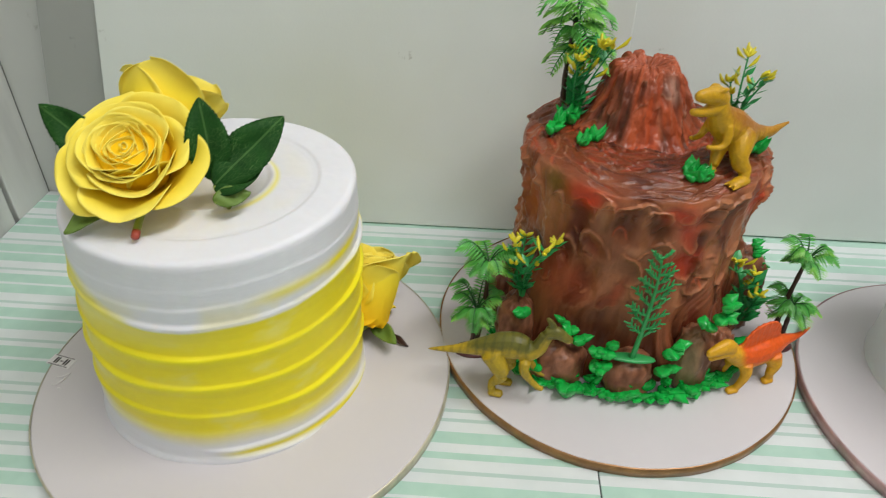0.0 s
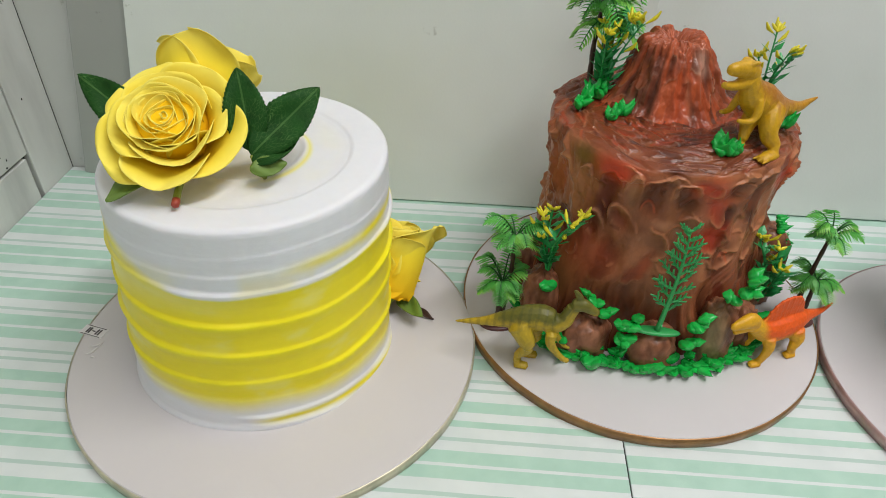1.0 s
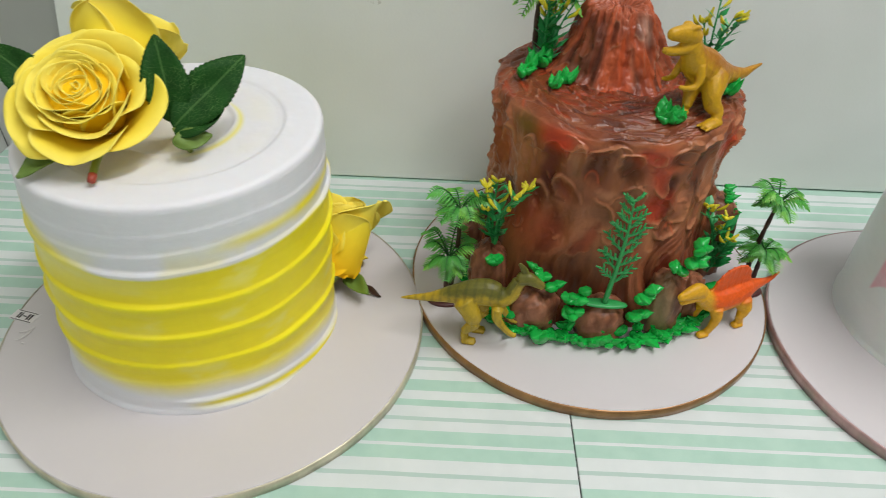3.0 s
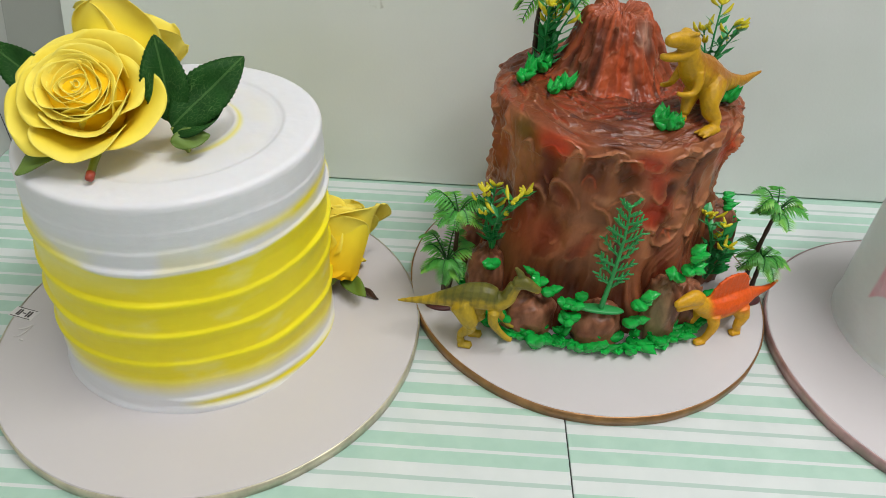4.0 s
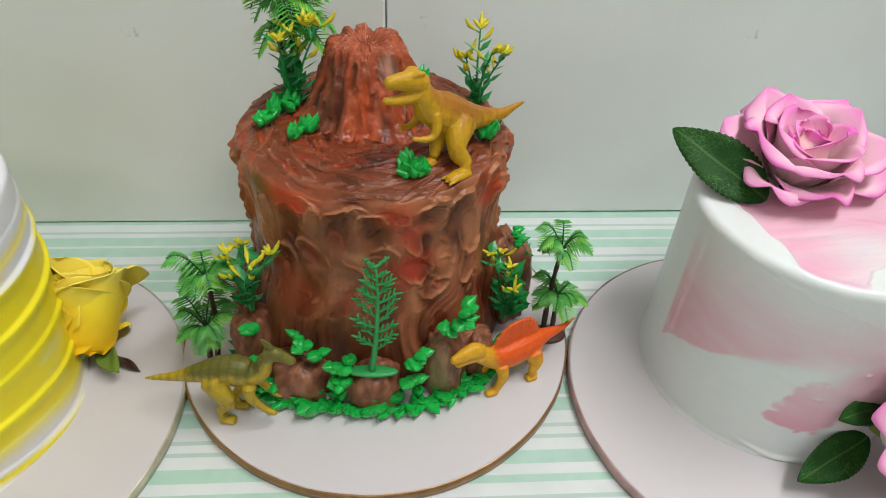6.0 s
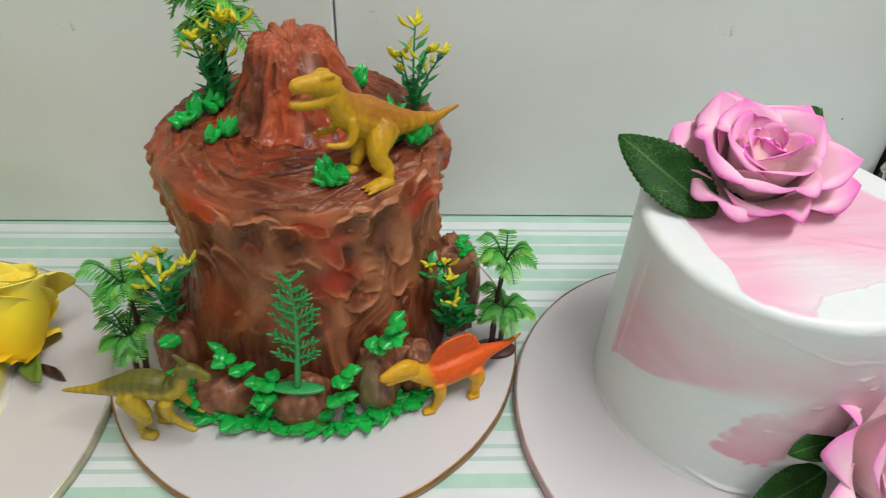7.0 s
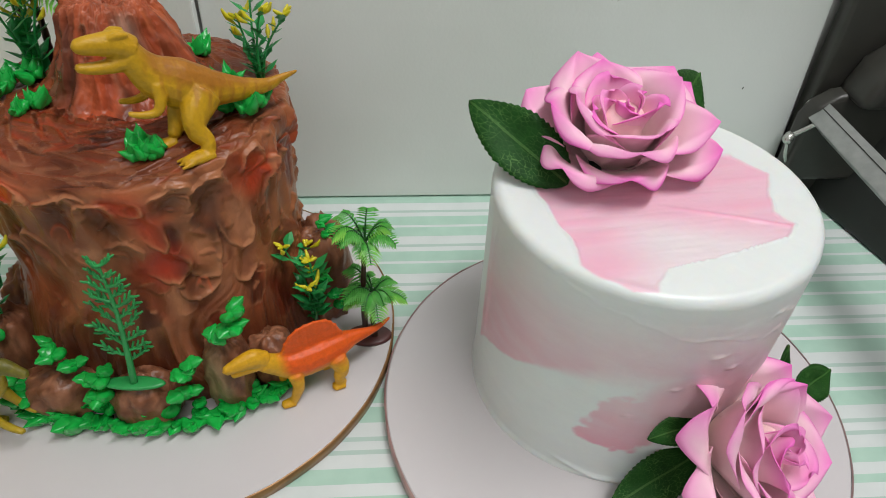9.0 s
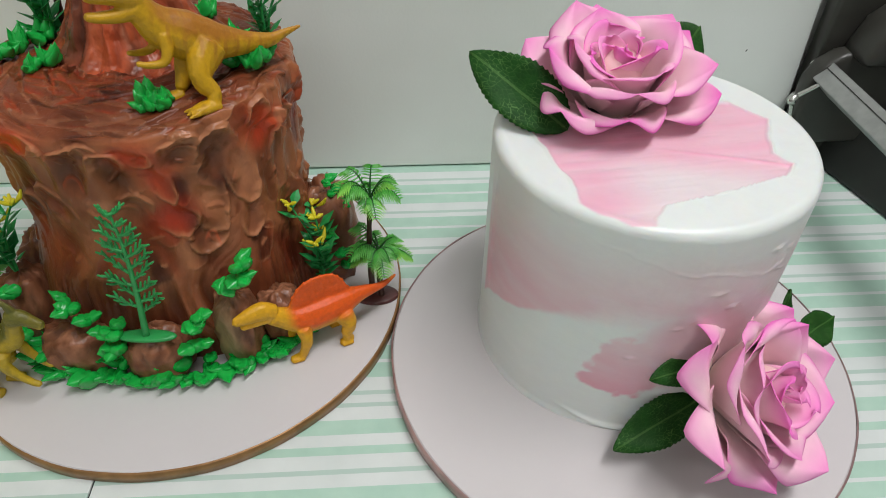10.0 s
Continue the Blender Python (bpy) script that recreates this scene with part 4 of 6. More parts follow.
    reds = ((0.30, 0.056, 0.020), (0.42, 0.078, 0.027), (0.10, 0.028, 0.014), (0.28, 0.110, 0.060), (0.46, 0.110, 0.040), MAROON)
    pulled = [(rng.uniform(0, 2 * pi * girth), rng.uniform(0.005, 0.070), rng.choice((90, -90)) + rng.uniform(-14, 14), rng.uniform(0.010, 0.024), rng.uniform(0.0026, 0.0062), rng.uniform(0.0010, 0.0020), rng.uniform(0.0003, 0.0010), rng.choice(reds)) for _ in range(64)]
    pulled += [(rng.uniform(0, 2 * pi * girth), rng.uniform(0.070, 0.098), rng.uniform(0, 360), rng.uniform(0.003, 0.007), rng.uniform(0.0016, 0.0030), rng.uniform(0.0008, 0.0016), rng.uniform(0.0006, 0.0012), rng.choice(((0.38, 0.090, 0.038), (0.32, 0.072, 0.030), (0.34, 0.12, 0.06)))) for _ in range(60)]
    relief, tint = lay_strokes(t * girth, along, pulled, relief, tint, tear, 2 * pi * girth)
    tint = blend(tint, (0.43, 0.105, 0.045), step(0.035, 0.0435, h0) * 0.6)
    tint = blend(tint, (0.42, 0.25, 0.18), np.exp(-((np.angle(np.exp(1j * (t - 0.55))) / 0.16) ** 2)) * step(0.022, 0.030, h0) * step(0.044, 0.038, h0) * 0.65)
    # the cone's lower left flank is painted darker, as its shaded side
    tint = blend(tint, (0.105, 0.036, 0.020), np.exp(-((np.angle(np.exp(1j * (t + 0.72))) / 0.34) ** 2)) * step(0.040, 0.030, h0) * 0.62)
    tint = blend(tint, (0.52, 0.085, 0.026), np.exp(-((np.angle(np.exp(1j * (t + 0.05))) / 0.22) ** 2)) * step(0.036, 0.026, h0) * 0.55)
    foot = step(0.012, 0.0, h0)
    r = r0 + (relief + 0.0042 * flute + 0.0016 * lump + 0.004 * foot * flute) * np.clip(r0 / 0.02, 0, 1)
    h = h0 + (0.0034 * lump + 0.8 * relief) * step(0.032, 0.044, h0) + 0.0014 * lump * foot
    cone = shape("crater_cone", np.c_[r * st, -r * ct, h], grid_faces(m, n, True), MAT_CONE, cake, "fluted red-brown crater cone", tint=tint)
    cone.location = (-0.0030, 0.0210, 0.1465)
    return cake


volcano = volcano_cake()


def rock(x, y, z, rx, ry, rz, seed, pale=0.0):
    """A lump of brown buttercream at the cake's foot."""
    n, m = 40, 26
    tg, pg = np.meshgrid(np.linspace(0, 2 * pi, n, endpoint=False), np.linspace(-0.5 * pi, 0.5 * pi, m))
    t, p = tg.ravel(), pg.ravel()
    d = np.c_[np.cos(p) * np.cos(t), np.cos(p) * np.sin(t), np.sin(p)]
    box = d / np.maximum(np.abs(d).max(1), 1e-6)[:, None]
    d = 0.72 * d + 0.28 * box * 0.85
    bump = 1 + 0.16 * fbm(d * 2.2 + seed, seed) + 0.05 * fbm(np.c_[d[:, 0] * 9, d[:, 1] * 9, d[:, 2] * 2.5] + seed, seed + 3)
    cut = fbm(np.c_[d[:, 0] * 5 + d[:, 2] * 2.5, d[:, 1] * 5, d[:, 2] * 1.2] + seed * 1.7, seed + 8)
    bump = bump + 0.09 * step(-0.2, 0.35, cut) - 0.03 + 0.025 * fbm(np.c_[d[:, 0] * 14, d[:, 1] * 14, d[:, 2] * 4] + seed, seed + 11)
    pts = d * bump[:, None] * (rx, ry, rz)
    tone = fbm(np.c_[d[:, 0] * 7, d[:, 1] * 7, d[:, 2] * 1.5] + seed, seed + 5)
    c = blend((0.21, 0.080, 0.038), (0.33, 0.140, 0.075), step(-0.2, 0.5, tone))
    c = blend(c, DARK, step(0.2, 0.7, -tone) * 0.6)
    c = blend(c, DARK, step(0.05, -0.3, cut) * 0.5)
    if pale:
        c = blend(c, (0.30, 0.25, 0.12), step(0.9, 0.2, np.hypot(d[:, 0] + 0.35, d[:, 2] * 0.6)) * step(0.2, -0.3, d[:, 1]) * pale)
    ob = shape("rock", pts, grid_faces(m, n, True), MAT_CHOC, volcano, "lump of brown buttercream rock", tint=c)
    ob.location = (x - VC[0], y - VC[1], z - BZ)


for args in ((0.2070, 0.5160, 0.7690, 0.0175, 0.0150, 0.0185, 3), (0.1620, 0.5240, 0.7690, 0.0190, 0.0170, 0.0185, 4), (0.2500, 0.5240, 0.7790, 0.0125, 0.0125, 0.0285, 5, 0.55),
             (0.1330, 0.5460, 0.7800, 0.0140, 0.0150, 0.0270, 6), (0.2690, 0.5380, 0.7720, 0.0140, 0.0130, 0.0200, 7), (0.2960, 0.5960, 0.7840, 0.0190, 0.0220, 0.0380, 8), (0.1260, 0.5900, 0.7750, 0.0140, 0.0200, 0.0260, 9)):
    rock(*args)


def icing_leaf(length, width, lift, twist, bluntness):
    """A leaf of piped icing: a plump ruffled body pulled out to a sharp tip, or a round one."""
    n, m = 12, 11
    pts = []
    for k in range(m):
        s = k / (m - 1)
        swell = math.sqrt(max(0.0, 1 - (1 - min(1.0, s / 0.36)) ** 2))
        taper = 1 - max(0.0, (s - 0.36) / 0.64) ** (1.0 + 1.6 * bluntness)
        w = width * swell * max(taper, 0.02) * (1 + 0.10 * sin(s * 16 + twist * 3))
        for j in range(n):
            a = 2 * pi * j / n
            groove = 1 - 0.45 * max(0.0, sin(a)) ** 8 * (1 - bluntness)
            x, y = s * length, w * cos(a) * 1.05
            z = w * 0.85 * sin(a) * groove + width * 0.55 + lift * s ** 2.2
            pts.append((x, y + 0.22 * length * twist * s * s, z))
    faces = [tuple(f) for f in grid_faces(m, n, True)]
    faces.append(tuple(range(n - 1, -1, -1)))
    faces.append(tuple(range((m - 1) * n, m * n)))
    return np.array(pts), faces


def icing_tuft(place, count, size, seed, tall=0.5, facing=None, spread=pi, blunt=0.0):
    """A clump of piped green icing leaves; facing: the way its leaves point (degrees), else all round; blunt: round leaves."""
    rng = random.Random(seed)
    pieces = []
    for k in range(count):
        a = 2 * pi * k / count + rng.uniform(-0.5, 0.5) if facing is None else math.radians(facing) + spread * ((k + 0.5) / count * 2 - 1) + rng.uniform(-0.3, 0.3)
        v, f = icing_leaf(size * rng.uniform(0.8, 1.3), size * rng.uniform(0.32, 0.44) * (1 + 0.30 * blunt), size * rng.uniform(0.1, 0.7) * tall, rng.uniform(-1, 1), blunt)
        up = rng.uniform(0.1, 1.2) * tall
        turn = Euler((rng.uniform(-0.4, 0.4), -up, a)).to_matrix()
        off = Vector((cos(a) * size * rng.uniform(-0.1, 0.25), sin(a) * size * rng.uniform(-0.1, 0.25), rng.uniform(0, 0.25) * size * tall))
        pieces.append((np.array([tuple(turn @ Vector(p) + off) for p in v]), f))
    v, f = join(pieces)
    ob = shape("icing_tuft", v, f, MAT_ICING, volcano, "clump of bright green piped icing leaves")
    ob.location = (place[0] - VC[0], place[1] - VC[1], place[2] - BZ)


# ring of tufts round the foot, as the front shows it
rng = random.Random(44)
foot_line = smooth_line([(0.122, 0.566), (0.127, 0.542), (0.143, 0.524), (0.158, 0.515), (0.174, 0.510), (0.191, 0.5065), (0.208, 0.5045), (0.225, 0.506), (0.242, 0.511), (0.259, 0.518), (0.274, 0.528), (0.285, 0.541)], 30)
for k, (fx, fy, *_) in enumerate(np.c_[foot_line, np.zeros(30)]):
    out = math.degrees(math.atan2(fy - VC[1], fx - VC[0]))
    icing_tuft((fx + rng.uniform(-0.002, 0.002), fy + rng.uniform(-0.002, 0.002), BZ + 0.0003), rng.choice((3, 3, 4)), rng.uniform(0.0100, 0.0130), 100 + k, 0.55, out + rng.uniform(-35, 35), 1.0, rng.choice((0.0, 0.0, 0.3)))
# a second, higher row between the rocks
for k in range(2, 29, 2):
    fx, fy = foot_line[k][:2]
    out = math.degrees(math.atan2(fy - VC[1], fx - VC[0]))
    icing_tuft((fx + 0.06 * (VC[0] - fx), fy + 0.06 * (VC[1] - fy), BZ + rng.uniform(0.004, 0.008)), 3, rng.uniform(0.0085, 0.0105), 150 + k, 0.8, out + rng.uniform(-50, 50), 1.1, rng.choice((0.0, 0.5)))
# round tufts among the rocks
for k, (tx, ty, tz, c, s, f) in enumerate(((0.1870, 0.5110, 0.7770, 4, 0.0105, -90), (0.1860, 0.5130, 0.7870, 4, 0.0105, -90), (0.1930, 0.5130, 0.7930, 3, 0.0085, -60), (0.2290, 0.5100, 0.7770, 3, 0.0105, -60), (0.2310, 0.5130, 0.7910, 4, 0.0100, -70), (0.2340, 0.5140, 0.7965, 2, 0.0085, -40),
                                           (0.1660, 0.5230, 0.7955, 3, 0.0100, -110), (0.1740, 0.5215, 0.7900, 3, 0.0090, -70), (0.1640, 0.5260, 0.7990, 2, 0.0085, -140), (0.2530, 0.5185, 0.8110, 3, 0.0100, -150), (0.2570, 0.5190, 0.8170, 3, 0.0105, -50), (0.2590, 0.5210, 0.8250, 3, 0.0100, -40),
                                           (0.1470, 0.5160, 0.7700, 3, 0.0100, -120), (0.1410, 0.5200, 0.7850, 3, 0.0105, -120), (0.1370, 0.5330, 0.8000, 3, 0.0105, -120), (0.2840, 0.5450, 0.7700, 4, 0.0115, -40),
                                           (0.2960, 0.5710, 0.8000, 4, 0.0080, -30), (0.3010, 0.5730, 0.7850, 4, 0.0080, -30), (0.3050, 0.5780, 0.7700, 4, 0.0090, -30), (0.2960, 0.5900, 0.8260, 5, 0.0075, -20), (0.3000, 0.5900, 0.8180, 5, 0.0080, -20), (0.3050, 0.5920, 0.8080, 5, 0.0080, -40))):
    icing_tuft((tx, ty, tz), c, s, 200 + k, 0.45, f, 1.1, 0.0 if k > 15 else 0.45)
# spiky tufts on the plateau
for k, (tx, ty, c, s) in enumerate(((0.1520, 0.6030, 5, 0.0100), (0.1600, 0.6110, 6, 0.0110), (0.1470, 0.5940, 4, 0.0095), (0.1730, 0.5830, 4, 0.0090), (0.1660, 0.5780, 4, 0.0085), (0.2270, 0.5510, 5, 0.0105), (0.2350, 0.5490, 5, 0.0100), (0.2310, 0.5460, 4, 0.0090), (0.2700, 0.5790, 6, 0.0110), (0.2620, 0.5840, 5, 0.0100), (0.2760, 0.5840, 5, 0.0115), (0.2360, 0.6400, 5, 0.0105), (0.2580, 0.6060, 5, 0.0100))):
    icing_tuft((tx, ty, BZ + (0.1440 if ty < 0.56 else 0.1475)), c + 2, s * 0.92, 300 + k, 1.05, blunt=0.22)

# ---------------------------------------------------------------- fabric roses


def aim(place, way, spin=0.0):
    """A pose whose z axis points along way."""
    m = Vector(way).to_track_quat("Z", "Y").to_matrix().to_4x4()
    return Matrix.Translation(place) @ m @ pose(0, 0, 0, 0, 0, spin)


def add_solid(ob, thick):
    mod = ob.modifiers.new("thickness", "SOLIDIFY")
    mod.thickness, mod.offset = thick, 0.0
    return ob


def petal(parent, size, phi, base_r, tilt, bend, tip, long, wide, cup, roll, pointed, colours, mat, seed, fringe=0.5, wave=0.012, fade=0.45):
    """One cloth petal. tilt, bend, tip: degrees from the axis at its foot, added up its length and added at its end; cup draws its sides in (below zero: it wraps right round the flower), roll turns its margins back."""
    rng = random.Random(seed)
    nu, nv = 25, 24
    u, v = np.meshgrid(np.linspace(-1, 1, nu), 1 - (1 - np.linspace(0, 1, nv)) ** 1.6)
    lean = np.radians(tilt + bend * v[:, 0] + tip * step(0.55, 1.0, v[:, 0]))
    ds = long * size * np.diff(v[:, 0])
    mid_r = base_r * size + np.r_[0, np.cumsum(np.sin(lean)[:-1] * ds)]
    mid_z = np.r_[0, np.cumsum(np.cos(lean)[:-1] * ds)]
    rise = np.clip(v / 0.50, 0, 1) ** 0.65
    if pointed:
        full = rise * (1 - np.clip((v - 0.50) / 0.50, 0, 1) ** 2.2)
    else:
        full = rise * np.sqrt(np.maximum(0.0, 1 - np.clip((v - 0.58) / 0.42, 0, 1) ** 2.6))
    full = full * (1 + 0.05 * np.sin(u * 3 + seed) * v)
    half = 0.5 * wide * size * full
    x = u * half
    margin = np.clip((np.abs(u) - 0.50) / 0.50, 0, 1) ** 2 * step(0.45, 0.80, v) * np.clip(full * 1.5, 0, 1)
    one, two = rng.uniform(0, 6), rng.uniform(0, 6)
    across = u * full
    ripple = wave * size * v * (np.sin(4.0 * across + one + 2 * v) + 0.6 * np.sin(7.0 * across + two))
    out = -max(cup, 0.0) * size * (u * full) ** 2 + roll * size * margin + ripple
    normal_r, normal_z = np.cos(lean)[:, None], -np.sin(lean)[:, None]
    q = mid_r[:, None] + out * normal_r
    h = mid_z[:, None] + out * normal_z
    x = x * (1 - 0.30 * roll * margin) + 0.10 * size * rng.uniform(-1, 1) * v ** 2
    if cup < 0:
        q = q + 0.05 * size * u                       # one margin lies over the next petal
        turn = phi + x / np.maximum(q, 0.10 * size)
        pts = np.c_[(q * np.cos(turn)).ravel(), (q * np.sin(turn)).ravel(), h.ravel()]
    else:
        pts = np.c_[(q * cos(phi) - x * sin(phi)).ravel(), (q * sin(phi) + x * cos(phi)).ravel(), h.ravel()]
    strong = rng.uniform(0.6, 1.0)
    edge = np.clip(np.maximum((v - fringe) / (1 - fringe), (np.abs(u) - 0.76) / 0.24 * step(0.35, 0.75, v)), 0, 1).ravel() ** 1.3 * strong
    col = blend(colours[0], colours[1], np.clip(v.ravel() / fade, 0, 1))
    ob = shape("petal", pts, grid_faces(nv, nu), mat, parent, tint=blend(col, colours[2], edge))
    return add_solid(ob, 0.00035)


def gap_filler(parent, size, top_r, top_z, colour, mat):
    """A bright dome added deep in the flower, so that the gaps between petals don't go dark."""
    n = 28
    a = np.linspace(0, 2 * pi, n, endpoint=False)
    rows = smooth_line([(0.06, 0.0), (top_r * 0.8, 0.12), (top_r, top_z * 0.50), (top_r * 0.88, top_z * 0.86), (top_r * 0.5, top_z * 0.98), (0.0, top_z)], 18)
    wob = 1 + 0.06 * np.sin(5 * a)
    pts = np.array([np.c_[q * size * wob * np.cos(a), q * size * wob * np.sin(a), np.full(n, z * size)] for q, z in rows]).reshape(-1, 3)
    shape("gap_filler", pts, grid_faces(len(rows), n, True), mat, parent, tint=np.tile(colour, (len(pts), 1)))


def rose_heart(parent, height, radius, colours, mat, seed):
    """The rolled-up middle: a spiral sheet."""
    n, m = 90, 8
    pts, tint = [], []
    for k in range(m):
        s = k / (m - 1)
        for j in range(n):
            f = j / (n - 1)
            a = f * 5.2 * pi + seed
            r = radius * (0.10 + 0.90 * f) * (0.55 + 0.55 * sin(pi * (0.15 + 0.62 * s)))
            z = height * (0.35 + 0.65 * s) - 0.25 * height * f * s + 0.0012 * sin(a * 1.7 + seed)
            pts.append((r * cos(a), r * sin(a), z))
            tint.append([p + (q - p) * s for p, q in zip(colours[1], colours[2])])
    add_solid(shape("heart", pts, grid_faces(m, n), mat, parent, tint=tint), 0.0003)


def leaf(parent, place, way, face, length, width, bend, mat=None, fold=0.22):
    """A toothed leaf; way: where it points, face: where its upper side looks."""
    n, m = 60, 9
    pts, luv = [], []
    for k in range(n):
        s = k / (n - 1)
        saw = 1 + 0.09 * (((s * 19) % 1.0) - 0.5) * (1 if 0.06 < s < 0.97 else 0)
        w = 0.5 * width * (sin(pi * s ** 0.82) ** 0.72 if 0 < s < 1 else 0.0) * saw
        for j in range(m):
            u = 2 * j / (m - 1) - 1
            pts.append((u * w, -bend * length * s * s + fold * abs(u) * w + 0.0007 * sin(9 * s + 3 * u), s * length))
            luv.append((s, u * (w / width + 0.05) * 1.4, 0.0))
    ob = shape("leaf", pts, grid_faces(n, m), mat or MAT_LEAF, parent, luv=luv)
    z = Vector(way).normalized()
    y = Vector(face)
    y = (y - z * y.dot(z)).normalized()
    x = y.cross(z)
    ob.matrix_local = Matrix.Translation(place) @ Matrix((x, y, z)).transposed().to_4x4()
    return add_solid(ob, 0.0005)


def stem(parent, points, radius, tip_mat, length):
    v, f = tube(smooth_line(points, 14), np.full(14, radius), 10)
    shape("stem", v, f, MAT_STEM, parent, "yellow-green plastic stem")
    end = np.array(points[-1])
    d = end - np.array(points[-2])
    d = d / np.linalg.norm(d)
    v, f = tube([end - d * 0.001, end + d * length], [radius * 1.12, radius * 1.05], 10)
    shape("stem_end", v, f, tip_mat, parent, "cut stem end")


YELLOWS = ((0.99, 0.56, 0.008), (0.99, 0.78, 0.045), (0.99, 0.86, 0.17))
PINKS = ((0.99, 0.84, 0.76), (0.99, 0.61, 0.74), (0.89, 0.15, 0.58))


def calyx(rose, size):
    v, f = tube([(0, 0, -0.14 * size), (0, 0, -0.03 * size), (0, 0, 0.07 * size)], [0.05 * size, 0.14 * size, 0.20 * size], 14)
    shape("calyx", v, f, MAT_STEM, rose, "green cup under the petals")


def petal_ring(rose, size, count, turn, base_r, tilt, bend, tip, long, wide, cup, roll, pointed, colours, mat, seed, loose=1.0, fringe=0.6, wave=0.012, fade=0.5):
    """One whorl of overlapping petals."""
    rng = random.Random(seed)
    for k in range(count):
        petal(rose, size, turn + 2 * pi * k / count + 0.22 * loose * rng.uniform(-1, 1), base_r * rng.uniform(0.92, 1.08), tilt + 5 * loose * rng.uniform(-1, 1), bend + 5 * loose * rng.uniform(-1, 1), tip * rng.uniform(0.7, 1.3), long * rng.uniform(0.95, 1.05), wide * rng.uniform(0.92, 1.08), cup, roll * rng.uniform(0.5, 1.4), pointed, colours, mat, seed * 31 + k, fringe, wave, fade)


def yellow_rose(m, size, label, openness=1.0, seed=1, loose=0.9):
    """A full garden rose: a tight ball of rolled petals in a cup of broad rounded ones."""
    rose = thing("yellow_rose", m, label, "flower", "yellow roses")
    o = openness
    rose_heart(rose, 0.90 * size, 0.17 * size, YELLOWS, MAT_YPETAL, seed)
    gap_filler(rose, size, 0.50 if o > 0.5 else 0.26, 0.80, (0.99, 0.62, 0.012), MAT_YPETAL)
    rings = [(3, 0.11, 2, -4, 8, 0.86, 0.46, 0.40, 0.00), (3, 0.16, 4, -4, 12, 0.88, 0.66, 0.42, 0.01), (4, 0.20, 8 * o, -2, 18, 0.90, 0.78, 0.42, 0.01), (4, 0.22, 14 * o, 0, 28 * o, 0.90, 0.92, 0.42, 0.02),
             (4, 0.20, 20 * o, -2, 38 * o, 0.90, 1.06, 0.44, 0.04), (4, 0.25, 33 * o, -8, 40 * o, 0.92, 1.20, 0.40, 0.07), (5, 0.26, 55 * o, -20 * o, 42 * o, 1.00, 1.28, 0.28, 0.09)]
    if o < 0.5:  # still half shut: broad petals wrapped round the bud
        rings = rings[:3] + [(3, 0.24, 8, -4, 8, 0.92, 1.05, -1, 0.02), (3, 0.27, 13, -6, 16, 0.98, 1.25, -1, 0.05), (3, 0.29, 20, -8, 34, 1.02, 1.40, -1, 0.10)]
    for k, (count, base_r, tilt, bend, tip, long, wide, cup, roll) in enumerate(rings):
        petal_ring(rose, size, count, seed * 1.3 + k * 0.72, base_r, tilt, bend, tip, long, wide, cup, roll, False, YELLOWS, MAT_YPETAL, seed * 10 + k, loose, 0.62, (0.006 + 0.003 * k) * (0.4 + 0.6 * loose), 0.62)
    calyx(rose, size)
    return rose


def pink_rose(m, size, label, seed=1):
    """A rose with a high cupped middle and broad petals rolled back to points, magenta at the rims."""
    rose = thing("pink_rose", m, label, "flower", "pink roses")
    rose_heart(rose, 0.70 * size, 0.085 * size, ((0.9, 0.4, 0.6), (0.93, 0.36, 0.60), (0.93, 0.45, 0.66)), MAT_PPETAL, seed)
    gap_filler(rose, size, 0.22, 0.62, (0.98, 0.66, 0.66), MAT_PPETAL)
    for k, (count, base_r, tilt, bend, tip, long, wide, cup, roll, pointed) in enumerate((
        (3, 0.07, 2, -3, 6, 0.74, 0.30, -1, 0.00, False), (3, 0.11, 3, -4, 10, 0.76, 0.50, -1, 0.02, False), (3, 0.15, 8, -6, 22, 0.78, 0.78, -1, 0.05, False),
        (4, 0.18, 20, -8, 34, 0.84, 0.90, 0.30, 0.14, True), (5, 0.17, 36, -8, 26, 0.92, 0.94, 0.24, 0.20, True), (6, 0.16, 56, -6, 12, 0.88, 0.88, 0.18, 0.24, True))):
        petal_ring(rose, size, count, seed * 1.1 + k * 0.67, base_r, tilt, bend, tip, long, wide, cup, roll, pointed, PINKS, MAT_PPETAL, seed * 10 + k, 1.0, 0.70, 0.006 + 0.004 * k, 0.85)
    calyx(rose, size)
    return rose


YTOP = BZ + Y_H
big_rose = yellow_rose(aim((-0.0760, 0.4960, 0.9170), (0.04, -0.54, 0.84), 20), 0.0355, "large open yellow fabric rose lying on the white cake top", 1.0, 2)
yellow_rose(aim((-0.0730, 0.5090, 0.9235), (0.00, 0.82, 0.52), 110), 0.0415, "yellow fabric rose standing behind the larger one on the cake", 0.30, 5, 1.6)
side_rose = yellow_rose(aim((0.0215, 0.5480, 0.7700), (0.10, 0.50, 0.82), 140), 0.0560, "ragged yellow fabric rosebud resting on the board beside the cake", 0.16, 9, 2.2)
for turn, tilt, bend, long, wide in ((-0.9, 62, 25, 0.62, 0.62), (-0.1, 48, 35, 0.66, 0.58), (-1.7, 56, 30, 0.58, 0.56)):   # torn outer petals that hang open
    petal(side_rose, 0.0560, turn - math.radians(140), 0.20, tilt, bend, 25, long, wide, 0.10, 0.10, True, YELLOWS, MAT_YPETAL, int(tilt), 0.62, 0.030, 0.62)


def spray(name, m, label):
    return thing(name, m, label, "leaf spray", "leaf sprays")


